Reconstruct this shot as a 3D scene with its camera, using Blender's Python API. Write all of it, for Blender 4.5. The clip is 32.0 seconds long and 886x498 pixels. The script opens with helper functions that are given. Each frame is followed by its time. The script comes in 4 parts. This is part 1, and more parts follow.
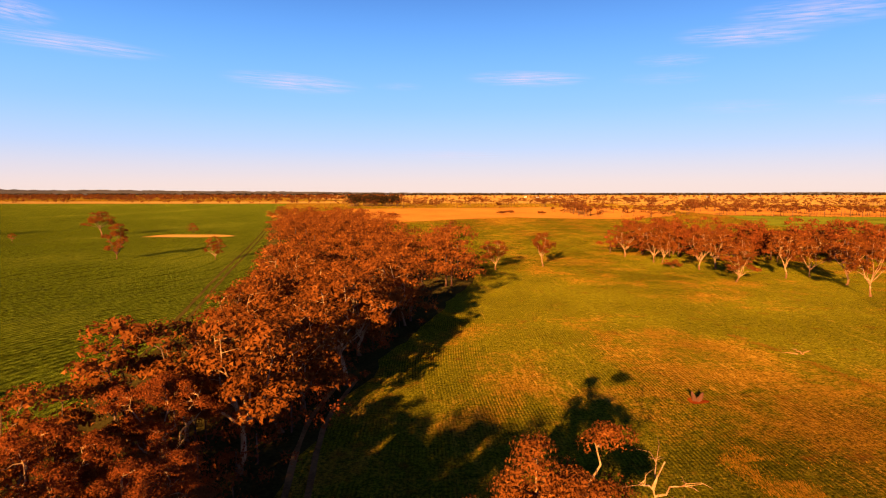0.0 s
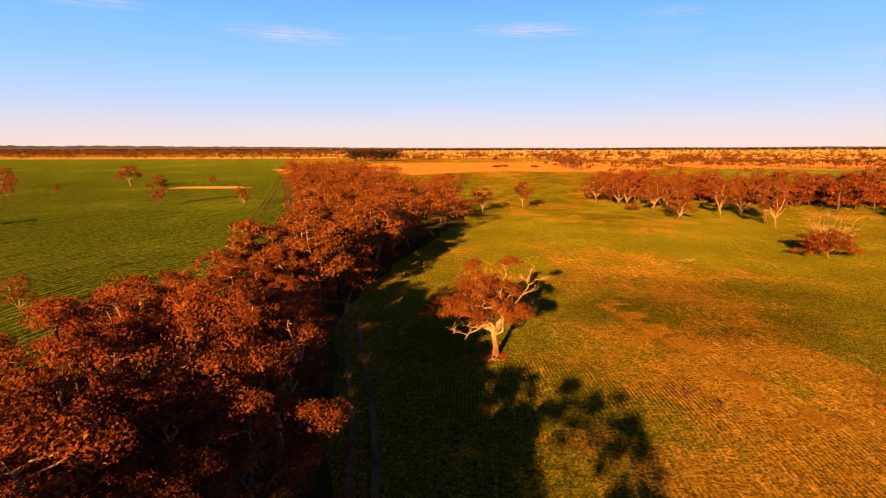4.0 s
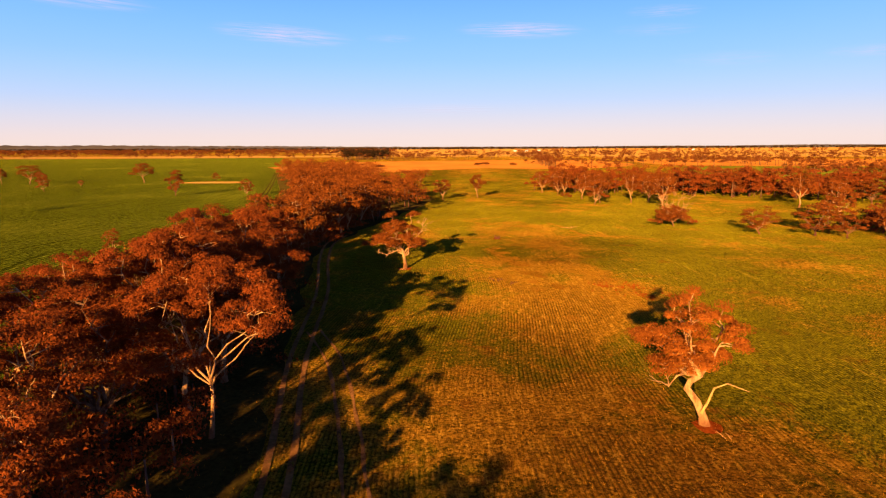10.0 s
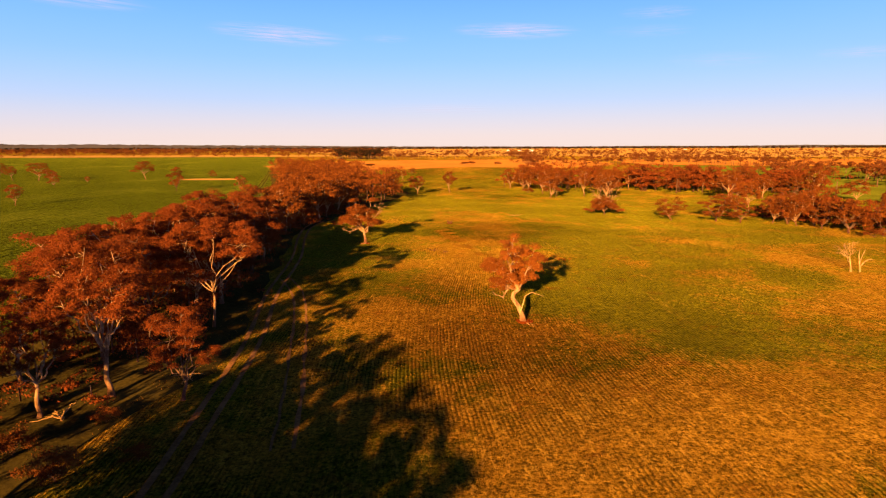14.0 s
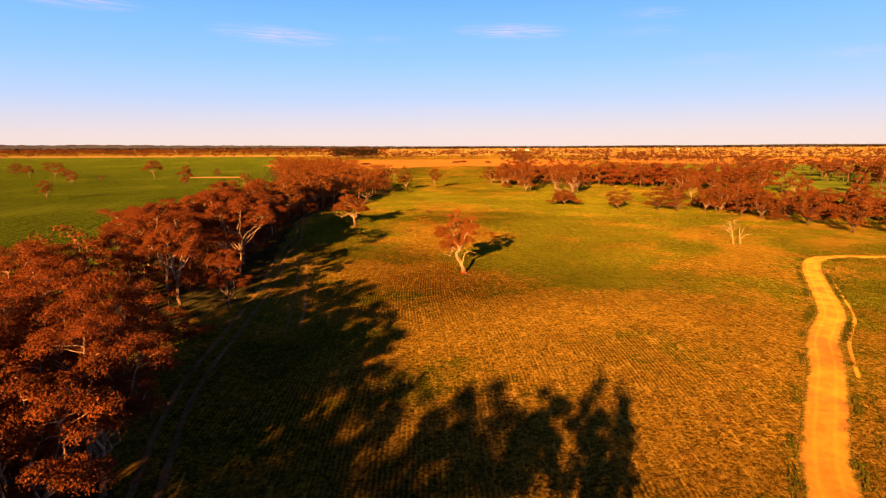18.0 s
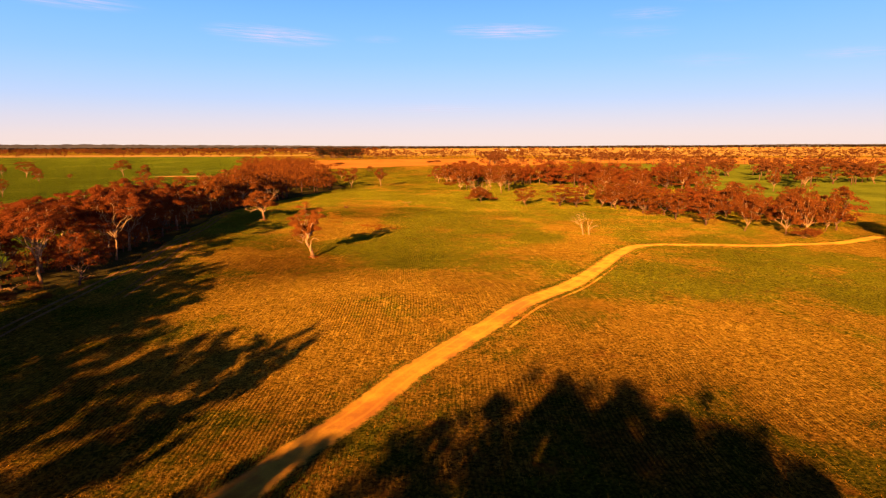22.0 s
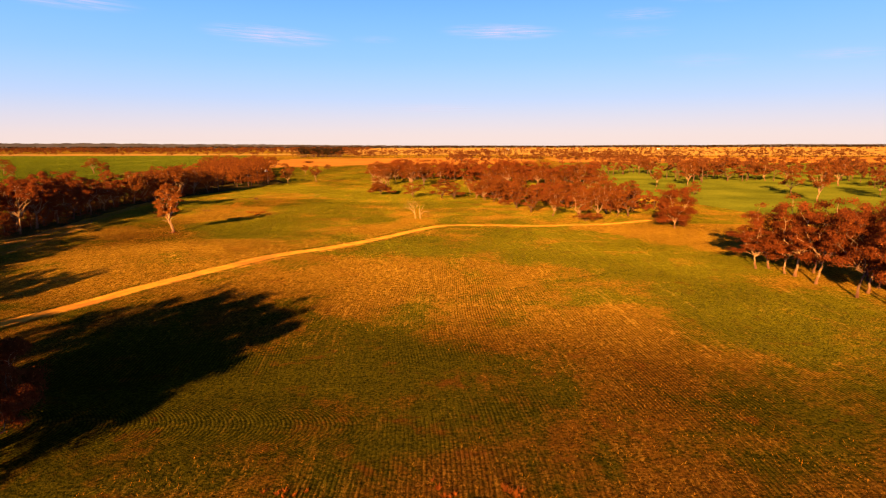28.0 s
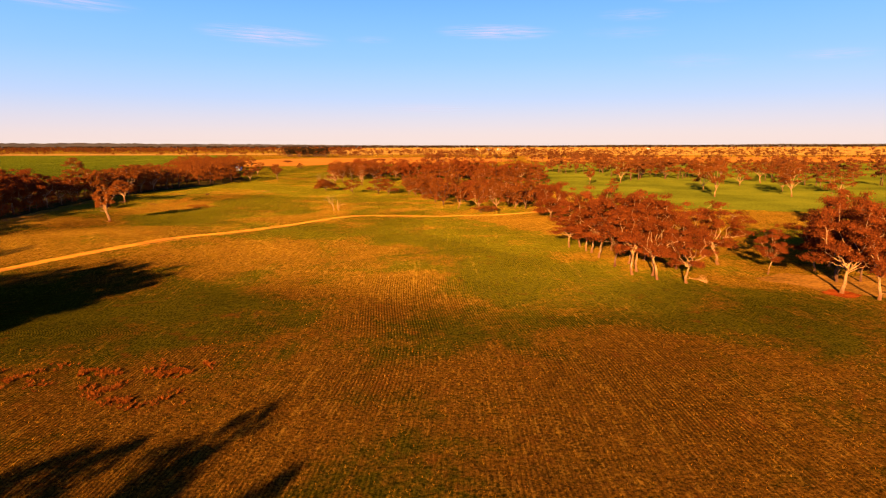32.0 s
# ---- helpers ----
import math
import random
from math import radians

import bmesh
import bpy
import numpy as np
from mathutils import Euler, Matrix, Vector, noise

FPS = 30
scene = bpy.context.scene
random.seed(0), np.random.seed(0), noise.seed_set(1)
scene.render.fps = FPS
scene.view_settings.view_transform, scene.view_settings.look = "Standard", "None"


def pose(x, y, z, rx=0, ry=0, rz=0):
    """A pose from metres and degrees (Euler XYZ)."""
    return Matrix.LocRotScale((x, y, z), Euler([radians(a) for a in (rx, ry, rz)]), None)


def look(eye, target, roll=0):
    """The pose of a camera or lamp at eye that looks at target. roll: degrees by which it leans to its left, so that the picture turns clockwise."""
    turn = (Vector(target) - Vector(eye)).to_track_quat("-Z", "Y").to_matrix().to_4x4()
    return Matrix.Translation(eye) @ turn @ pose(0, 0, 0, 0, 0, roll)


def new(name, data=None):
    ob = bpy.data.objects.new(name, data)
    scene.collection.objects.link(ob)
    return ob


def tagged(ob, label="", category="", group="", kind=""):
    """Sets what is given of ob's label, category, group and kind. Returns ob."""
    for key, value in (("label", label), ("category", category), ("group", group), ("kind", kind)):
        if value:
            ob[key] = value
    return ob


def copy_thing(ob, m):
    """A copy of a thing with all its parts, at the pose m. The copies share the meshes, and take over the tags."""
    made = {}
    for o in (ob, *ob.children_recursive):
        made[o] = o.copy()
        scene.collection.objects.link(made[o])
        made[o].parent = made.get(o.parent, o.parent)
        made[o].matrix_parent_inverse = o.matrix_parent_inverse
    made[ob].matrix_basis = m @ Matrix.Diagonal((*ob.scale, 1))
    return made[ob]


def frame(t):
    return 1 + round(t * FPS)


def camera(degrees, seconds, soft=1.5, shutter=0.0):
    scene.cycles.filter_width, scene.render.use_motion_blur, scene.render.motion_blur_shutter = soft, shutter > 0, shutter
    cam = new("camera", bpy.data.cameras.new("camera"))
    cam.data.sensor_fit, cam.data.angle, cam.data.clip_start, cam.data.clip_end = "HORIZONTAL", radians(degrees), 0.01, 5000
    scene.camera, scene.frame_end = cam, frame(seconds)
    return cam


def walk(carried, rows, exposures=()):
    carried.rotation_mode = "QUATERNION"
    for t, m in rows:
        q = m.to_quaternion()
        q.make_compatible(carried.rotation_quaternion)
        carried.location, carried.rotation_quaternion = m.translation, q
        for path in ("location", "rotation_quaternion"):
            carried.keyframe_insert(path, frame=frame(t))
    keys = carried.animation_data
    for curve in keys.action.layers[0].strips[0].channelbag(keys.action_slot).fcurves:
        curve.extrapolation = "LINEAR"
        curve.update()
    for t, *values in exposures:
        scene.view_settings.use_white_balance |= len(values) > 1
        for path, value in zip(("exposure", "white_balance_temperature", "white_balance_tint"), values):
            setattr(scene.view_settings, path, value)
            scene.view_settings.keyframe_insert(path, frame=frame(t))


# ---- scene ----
cam = camera(75.3, 32.0, 1.2)
METRES, EYE, TILT, LEAN, TURN = 265.06, 22.0, 0.0, 0.0, 0.0
ROWS = [
    (0.0, 0.0, 0.0, 0.0, -0.0, -5.64, 0.02),
    (0.5, 0.0005, -0.0155, -0.0002, 0.0, -6.93, 0.02),
    (1.0, 0.0009, -0.0297, -0.0004, -0.02, -7.76, 0.04),
    (1.5, 0.0014, -0.0454, -0.0005, -0.04, -8.3, 0.05),
    (2.0, 0.002, -0.0611, -0.0006, -0.05, -9.72, 0.07),
    (2.5, 0.0025, -0.0769, -0.0006, -0.07, -9.98, 0.09),
    (3.0, 0.0031, -0.0928, -0.0007, -0.09, -9.99, 0.12),
    (3.5, 0.0036, -0.1071, -0.0007, -0.11, -10.01, 0.13),
    (5.5, 0.008, -0.1706, -0.0, -0.15, -10.09, 0.16),
    (6.0, 0.0141, -0.1834, -0.0001, -0.16, -10.1, 0.18),
    (6.5, 0.0242, -0.1947, -0.0002, -0.11, -10.12, 0.19),
    (7.0, 0.0341, -0.2068, -0.0002, -0.17, -10.12, 0.21),
    (7.5, 0.0404, -0.2186, -0.0002, -0.26, -10.11, 0.24),
    (8.0, 0.0443, -0.2322, -0.0002, -0.37, -10.12, 0.25),
    (8.5, 0.0463, -0.2461, -0.0003, -0.42, -10.12, 0.26),
    (9.0, 0.0471, -0.2607, -0.0004, -0.47, -10.13, 0.28),
    (9.5, 0.0474, -0.2747, -0.0003, -0.53, -10.14, 0.28),
    (10.0, 0.048, -0.2906, -0.0, -0.55, -10.15, 0.28),
    (10.5, 0.0484, -0.3064, -0.0002, -0.58, -10.14, 0.29),
    (11.0, 0.0503, -0.3203, -0.0002, -0.57, -10.15, 0.3),
    (11.5, 0.0558, -0.3329, -0.0002, -0.57, -10.15, 0.28),
    (12.0, 0.0654, -0.3446, -0.0002, -0.55, -10.17, 0.27),
    (12.5, 0.0744, -0.3561, -0.0002, -0.63, -10.18, 0.2),
    (13.0, 0.0801, -0.3674, -0.0004, -0.73, -10.17, 0.23),
    (13.5, 0.0836, -0.3809, -0.0004, -0.84, -10.17, 0.24),
    (14.0, 0.0851, -0.3947, -0.0001, -0.89, -10.18, 0.16),
    (14.5, 0.0859, -0.4095, -0.0001, -0.93, -10.19, 0.19),
    (16.5, 0.0973, -0.4689, 0.0001, -0.97, -10.2, 0.29),
    (17.0, 0.0987, -0.4814, 0.0001, -1.01, -10.21, 0.28),
    (17.5, 0.1013, -0.4926, 0.0001, -1.03, -10.22, 0.25),
    (18.0, 0.1068, -0.5009, -0.0001, -1.08, -10.2, 0.27),
    (18.5, 0.1153, -0.5091, -0.0001, -1.02, -10.2, 0.27),
    (19.0, 0.1256, -0.5178, -0.0, -0.97, -10.2, 0.26),
    (19.5, 0.1401, -0.5255, -0.0001, -1.05, -10.18, 0.26),
    (20.0, 0.1567, -0.5311, -0.0002, -1.13, -10.17, 0.19),
    (20.5, 0.1736, -0.5369, -0.0, -1.16, -10.19, 0.23),
    (21.0, 0.1887, -0.5429, 0.0002, -1.21, -10.2, 0.19),
    (21.5, 0.2032, -0.5513, 0.0003, -1.22, -10.21, 0.23),
    (22.0, 0.2172, -0.5618, 0.0005, -1.22, -10.22, 0.22),
    (22.5, 0.2309, -0.5725, 0.0005, -1.23, -10.22, 0.21),
    (23.0, 0.2435, -0.5826, 0.0007, -1.23, -10.23, 0.19),
    (23.5, 0.2573, -0.5936, 0.0006, -1.23, -10.23, 0.2),
    (24.0, 0.271, -0.6048, 0.0004, -1.22, -10.23, 0.22),
    (24.5, 0.2846, -0.616, 0.0002, -1.23, -10.23, 0.22),
    (25.0, 0.2974, -0.626, 0.0002, -1.24, -10.23, 0.21),
    (25.5, 0.3111, -0.6369, 0.0002, -1.24, -10.25, 0.2),
    (27.5, 0.3671, -0.6815, 0.0012, -1.05, -10.28, 0.14),
    (28.0, 0.3806, -0.6924, 0.0013, -1.07, -10.28, 0.13),
    (28.5, 0.3942, -0.7034, 0.0013, -1.09, -10.28, 0.13),
    (29.0, 0.4066, -0.7137, 0.0013, -1.1, -10.28, 0.11),
    (29.5, 0.4203, -0.7247, 0.0013, -1.11, -10.29, 0.15),
    (30.0, 0.434, -0.7359, 0.0014, -1.13, -10.31, 0.15),
    (30.5, 0.4477, -0.7471, 0.0015, -1.15, -10.31, 0.16),
    (31.0, 0.4602, -0.7573, 0.0015, -1.17, -10.31, 0.16),
    (31.5, 0.4739, -0.7686, 0.0016, -1.2, -10.31, 0.15),
    (32.0, 0.4875, -0.7798, 0.0016, -1.24, -10.3, 0.13),
]
walk(cam, [(t, pose(0, 0, EYE, TILT, LEAN, TURN) @ pose(METRES * x, METRES * y, METRES * z, 90 + pitch, roll, yaw)) for t, x, y, z, yaw, pitch, roll in ROWS])

# ---- light ----
EXPOSURE = 2.0
scene.view_settings.exposure = EXPOSURE
SUN_EL, SUN_AZ = radians(13.5), radians(18.5)      # the shadows fall towards SUN_AZ, clockwise from +y
to_sun = Vector((-math.sin(SUN_AZ) * math.cos(SUN_EL), -math.cos(SUN_AZ) * math.cos(SUN_EL), math.sin(SUN_EL)))
sun = new("sun", bpy.data.lights.new("sun", "SUN"))
sun.data.energy, sun.data.angle, sun.data.color = 5.0, radians(0.53), (1.0, 0.56, 0.12)
sun.matrix_world = look(to_sun * 300, (0, 0, 0))

world = bpy.data.worlds.new("world")
scene.world = world
world.use_nodes = True
wt = world.node_tree
wt.nodes.clear()


def wnode(kind, **sets):
    n = wt.nodes.new(kind)
    for k, v in sets.items():
        n.inputs[k].default_value = v
    return n


sky = wt.nodes.new("ShaderNodeTexSky")
sky.sky_type, sky.sun_disc, sky.sun_elevation, sky.sun_rotation = "NISHITA", False, SUN_EL, math.pi + SUN_AZ
sky.air_density, sky.dust_density = 1.0, 0.6
coord = wt.nodes.new("ShaderNodeTexCoord")
split = wt.nodes.new("ShaderNodeSeparateXYZ")
wt.links.new(coord.outputs["Generated"], split.inputs[0])
band = wt.nodes.new("ShaderNodeValToRGB")
band.color_ramp.interpolation = "B_SPLINE"
stops = ((0.0, (0.230, 0.178, 0.163)), (0.03, (0.203, 0.173, 0.184)), (0.075, (0.126, 0.161, 0.238)), (0.14, (0.073, 0.146, 0.263)),
         (0.24, (0.036, 0.112, 0.268)), (0.34, (0.016, 0.052, 0.170)), (0.50, (0.005, 0.013, 0.032)), (1.0, (0.003, 0.006, 0.015)))
while len(band.color_ramp.elements) < len(stops):
    band.color_ramp.elements.new(0.5)
for e, (p, c) in zip(band.color_ramp.elements, stops):
    e.position, e.color = p, (*c, 1)
wt.links.new(split.outputs["Z"], band.inputs[0])
dim = wnode("ShaderNodeVectorMath", **{})
dim.operation = "SCALE"
dim.inputs["Scale"].default_value = 0.003
wt.links.new(sky.outputs[0], dim.inputs[0])
both = wt.nodes.new("ShaderNodeVectorMath")
both.operation = "ADD"
wt.links.new(band.outputs[0], both.inputs[0])
wt.links.new(dim.outputs[0], both.inputs[1])
back = wt.nodes.new("ShaderNodeBackground")
wt.links.new(both.outputs[0], back.inputs[0])
wout = wt.nodes.new("ShaderNodeOutputWorld")
wt.links.new(back.outputs[0], wout.inputs[0])


# ---- materials ----
class Nodes:
    """A small hand for node trees."""

    def __init__(self, name):
        self.mat = bpy.data.materials.new(name)
        self.mat.use_nodes = True
        self.t = self.mat.node_tree
        self.t.nodes.clear()
        self.out = self.t.nodes.new("ShaderNodeOutputMaterial")

    def put(self, kind, ins=(), **attrs):
        n = self.t.nodes.new(kind)
        for k, v in attrs.items():
            setattr(n, k, v)
        for k, v in dict(ins).items():
            if isinstance(v, bpy.types.NodeSocket):
                self.t.links.new(v, n.inputs[k])
            else:
                n.inputs[k].default_value = v
        return n

    def pos(self, sx=1.0, sy=1.0, sz=1.0, rz=0.0):
        g = self.put("ShaderNodeNewGeometry")
        return self.put("ShaderNodeMapping", {"Vector": g.outputs["Position"], "Scale": (sx, sy, sz), "Rotation": (0, 0, rz)}).outputs[0]

    def noise(self, vec, scale, detail=4.0, rough=0.55, distort=0.0):
        return self.put("ShaderNodeTexNoise", {"Vector": vec, "Scale": scale, "Detail": detail, "Roughness": rough, "Distortion": distort}).outputs["Fac"]

    def maths(self, op, a, b=0.0, c=0.0):
        return self.put("ShaderNodeMath", {0: a, 1: b, 2: c}, operation=op).outputs[0]

    def ramp(self, fac, lo, hi, a=0.0, b=1.0):
        return self.put("ShaderNodeMapRange", {0: fac, 1: lo, 2: hi, 3: a, 4: b}, interpolation_type="SMOOTHSTEP").outputs[0]

    def mix(self, fac, a, b):
        n = self.put("ShaderNodeMix", {0: fac}, data_type="RGBA")
        for i, v in ((6, a), (7, b)):
            if isinstance(v, bpy.types.NodeSocket):
                self.t.links.new(v, n.inputs[i])
            else:
                n.inputs[i].default_value = (*v, 1)
        return n.outputs[2]

    def bump(self, height, strength, dist):
        return self.put("ShaderNodeBump", {"Height": height, "Strength": strength, "Distance": dist}).outputs[0]

    def surface(self, shader):
        self.t.links.new(shader, self.out.inputs[0])
        return self.mat

    def grass(self, color, normal, fuzz, tint):
        """Soil and low growth: matt, with the fuzz of upright blades."""
        return self.surface(self.put("ShaderNodeBsdfPrincipled", {"Base Color": color, "Roughness": 1.0, "Diffuse Roughness": 1.0, "Specular IOR Level": 0.0, "Sheen Weight": fuzz,
                                                                  "Sheen Roughness": 0.34, "Sheen Tint": tint if isinstance(tint, bpy.types.NodeSocket) else (*tint, 1), "Normal": normal}).outputs[0])

    def matte(self, color, normal=None, rough=1.0):
        ins = {"Color": color if isinstance(color, bpy.types.NodeSocket) else (*color, 1), "Roughness": rough}
        if normal is not None:
            ins["Normal"] = normal
        return self.surface(self.put("ShaderNodeBsdfDiffuse", ins).outputs[0])


def rows_of(n, pitch, wander, turn=0.0):
    """Drilled rows that run along y and wander with the seeder's passes: 0 between the rows, 1 on them."""
    p = n.pos(rz=turn)
    x = n.put("ShaderNodeSeparateXYZ", {0: p}).outputs["X"]
    w = n.noise(p, 0.011, 1.0)
    w2 = n.noise(p, 0.6, 2.0)
    u = n.maths("MULTIPLY_ADD", w, wander, x)
    u = n.maths("MULTIPLY_ADD", w2, 0.18, u)
    s = n.maths("SINE", n.maths("MULTIPLY", u, 2 * math.pi / pitch))
    return n.maths("MULTIPLY_ADD", s, 0.5, 0.5)


def mat_paddock():
    n = Nodes("paddock")
    p = n.pos()
    cover = n.put("ShaderNodeAttribute", attribute_name="dry").outputs["Fac"]
    glow = n.put("ShaderNodeAttribute", attribute_name="glow").outputs["Fac"]
    xyz = n.put("ShaderNodeSeparateXYZ", {0: p})
    u = n.maths("MULTIPLY_ADD", n.noise(p, 0.011, 1.0), 14.0, xyz.outputs["X"])
    u = n.maths("MULTIPLY_ADD", n.noise(p, 0.6, 2.0), 0.07, u)
    off = n.maths("ABSOLUTE", n.maths("ADD", xyz.outputs["Y"], 140.6))
    bow = n.maths("MULTIPLY_ADD", n.maths("MULTIPLY", off, off), 0.17, xyz.outputs["X"])
    turned = n.maths("MULTIPLY", n.maths("LESS_THAN", off, 9.5), n.maths("LESS_THAN", bow, 97.0))
    seed_row = n.put("ShaderNodeMix", {0: turned, 2: u, 3: bow}).outputs[0]
    rows = n.maths("MULTIPLY_ADD", n.maths("SINE", n.maths("MULTIPLY", seed_row, 2 * math.pi / 0.36)), 0.5, 0.5)

    def along(across, run):
        """Noise drawn out along the drilled rows."""
        return n.put("ShaderNodeCombineXYZ", {0: n.maths("MULTIPLY", u, across), 1: n.maths("MULTIPLY", xyz.outputs["Y"], run)}).outputs[0]

    mid = n.noise(p, 0.09, 5.0, 0.65, 0.5)
    fine = n.noise(p, 0.8, 5.0, 0.75)
    grain = n.noise(p, 3.2, 4.0, 0.8)
    lines = n.noise(along(2.0, 0.26), 1.0, 5.0, 0.78)
    trails = n.noise(along(0.5, 0.022), 1.0, 4.0, 0.7)
    clumps = n.noise(along(0.16, 0.07), 1.0, 4.0, 0.6, 0.6)
    dry = n.maths("ADD", cover, n.maths("MULTIPLY_ADD", mid, 2.0, -1.0))
    dry = n.maths("ADD", dry, n.maths("MULTIPLY_ADD", fine, 0.9, -0.45))
    dry = n.maths("ADD", dry, n.maths("MULTIPLY_ADD", lines, 0.7, -0.35))
    dry = n.ramp(dry, 0.26, 0.76)
    # This mask puts sun glow and dimness into the growth and straw colours.
    glow = n.ramp(n.maths("ADD", glow, n.maths("MULTIPLY_ADD", mid, 0.6, -0.3)), 0.0, 1.0)
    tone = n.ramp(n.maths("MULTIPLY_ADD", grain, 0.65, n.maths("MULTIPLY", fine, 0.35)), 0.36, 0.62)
    green = n.mix(glow, n.mix(tone, (0.012, 0.0115, 0.0016), (0.092, 0.068, 0.0055)), n.mix(tone, (0.034, 0.030, 0.0026), (0.235, 0.180, 0.0115)))
    straw = n.mix(glow, n.mix(tone, (0.022, 0.0090, 0.0024), (0.170, 0.066, 0.0090)), n.mix(tone, (0.066, 0.0300, 0.0038), (0.400, 0.185, 0.020)))
    c = n.mix(dry, green, straw)
    soil = n.mix(fine, (0.060, 0.015, 0.0040), (0.20, 0.056, 0.012))
    c = n.mix(n.maths("MULTIPLY", n.ramp(n.noise(p, 0.21, 4.0, 0.7), 0.56, 0.70), 0.7), c, soil)
    # Shade in the row grooves is put into the colour as near-black lines.
    groove_shade = n.mix(dry, (0.0070, 0.0080, 0.0014), (0.026, 0.0120, 0.0028))
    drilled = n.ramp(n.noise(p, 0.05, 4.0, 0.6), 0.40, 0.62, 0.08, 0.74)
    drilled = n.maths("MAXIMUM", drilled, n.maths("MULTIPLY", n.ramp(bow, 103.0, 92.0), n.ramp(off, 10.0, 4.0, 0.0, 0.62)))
    c = n.mix(n.maths("MULTIPLY", n.ramp(rows, 0.45, 0.85), drilled), c, groove_shade)
    lit = n.ramp(glow, 0.0, 1.0, 0.24, 0.70)
    where = n.ramp(n.maths("MULTIPLY_ADD", cover, 0.40, clumps), 0.62, 0.80)
    stalk = n.maths("MULTIPLY", n.ramp(n.maths("MULTIPLY_ADD", grain, 0.35, n.maths("MULTIPLY", lines, 0.65)), 0.515, 0.60), where)
    c = n.mix(n.maths("MULTIPLY", stalk, lit), c, (0.56, 0.285, 0.040))
    speck = n.maths("MULTIPLY", n.ramp(n.noise(p, 2.0, 4.0, 0.85), 0.55, 0.63), n.ramp(dry, 0.1, 0.8))
    c = n.mix(n.maths("MULTIPLY", speck, lit), c, (0.46, 0.225, 0.028))
    pale = n.maths("MULTIPLY", n.ramp(trails, 0.60, 0.66), n.ramp(lines, 0.44, 0.56))
    c = n.mix(n.maths("MULTIPLY", pale, n.maths("MULTIPLY", lit, 0.4)), c, (0.54, 0.280, 0.042))
    dark = n.maths("MULTIPLY", n.ramp(n.noise(p, 1.3, 5.0, 0.8), 0.52, 0.40), 0.45)
    c = n.mix(dark, c, n.mix(dry, (0.010, 0.011, 0.0016), (0.035, 0.015, 0.003)))
    h = n.maths("ADD", n.maths("MULTIPLY", n.maths("MULTIPLY", rows, drilled), -0.40), n.maths("MULTIPLY_ADD", fine, 1.3, grain))
    fuzz = n.maths("MULTIPLY", n.ramp(glow, 0.0, 1.0, 0.02, 0.13), n.ramp(grain, 0.36, 0.64, 0.35, 1.45))
    return n.grass(c, n.bump(h, 1.0, 0.26), fuzz, n.mix(dry, (0.92, 0.82, 0.036), (1.0, 0.62, 0.036)))


def mat_crop():
    n = Nodes("green_crop")
    p = n.pos()
    fine = n.noise(p, 0.9, 4.0, 0.7)
    grain = n.noise(p, 4.0, 3.0, 0.7)
    mid = n.noise(n.pos(0.02, 0.012, 1, 0.3), 1.0, 4.0, 0.6)
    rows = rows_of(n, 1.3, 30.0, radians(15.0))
    tram = n.ramp(n.put("ShaderNodeMath", {0: n.put("ShaderNodeSeparateXYZ", {0: n.pos(rz=radians(15.0))}).outputs["X"], 1: 24.0}, operation="PINGPONG").outputs[0], 0.0, 0.9, 1.0, 0.0)
    c = n.mix(n.ramp(grain, 0.32, 0.68), (0.024, 0.034, 0.003), (0.150, 0.180, 0.0150))
    # Gaps, rows and furrows go near-black: their shade is put into the colour.
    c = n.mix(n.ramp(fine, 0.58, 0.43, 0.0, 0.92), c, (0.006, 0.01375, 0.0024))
    c = n.mix(n.ramp(mid, 0.45, 0.75, 0.0, 0.6), c, (0.150, 0.160, 0.018))
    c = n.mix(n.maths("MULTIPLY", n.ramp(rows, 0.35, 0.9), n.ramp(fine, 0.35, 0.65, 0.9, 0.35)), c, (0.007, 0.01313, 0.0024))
    c = n.mix(n.maths("MULTIPLY", tram, 0.6), c, (0.03, 0.035, 0.012))
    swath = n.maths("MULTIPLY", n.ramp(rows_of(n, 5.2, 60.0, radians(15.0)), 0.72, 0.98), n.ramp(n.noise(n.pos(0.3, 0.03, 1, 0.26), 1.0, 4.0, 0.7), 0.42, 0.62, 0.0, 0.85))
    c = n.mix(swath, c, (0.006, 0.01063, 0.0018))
    h = n.maths("ADD", n.maths("MULTIPLY_ADD", swath, -1.2, n.maths("MULTIPLY", rows, -0.8)), n.maths("MULTIPLY_ADD", fine, 2.0, grain))
    return n.grass(c, n.bump(h, 1.0, 0.42), 0.10, (0.85, 0.9, 0.06))


def mat_patchy(name, dark, light, scale, rough_scale=1.5, bump=0.1, stretch=(1.0, 1.0)):
    n = Nodes(name)
    a = n.noise(n.pos(*stretch), scale, 5.0, 0.6)
    b = n.noise(n.pos(), rough_scale, 4.0, 0.7)
    c = n.mix(n.ramp(n.maths("MULTIPLY_ADD", b, 0.5, n.maths("MULTIPLY", a, 0.5)), 0.33, 0.67), dark, light)
    return n.matte(c, n.bump(b, 0.6, bump))


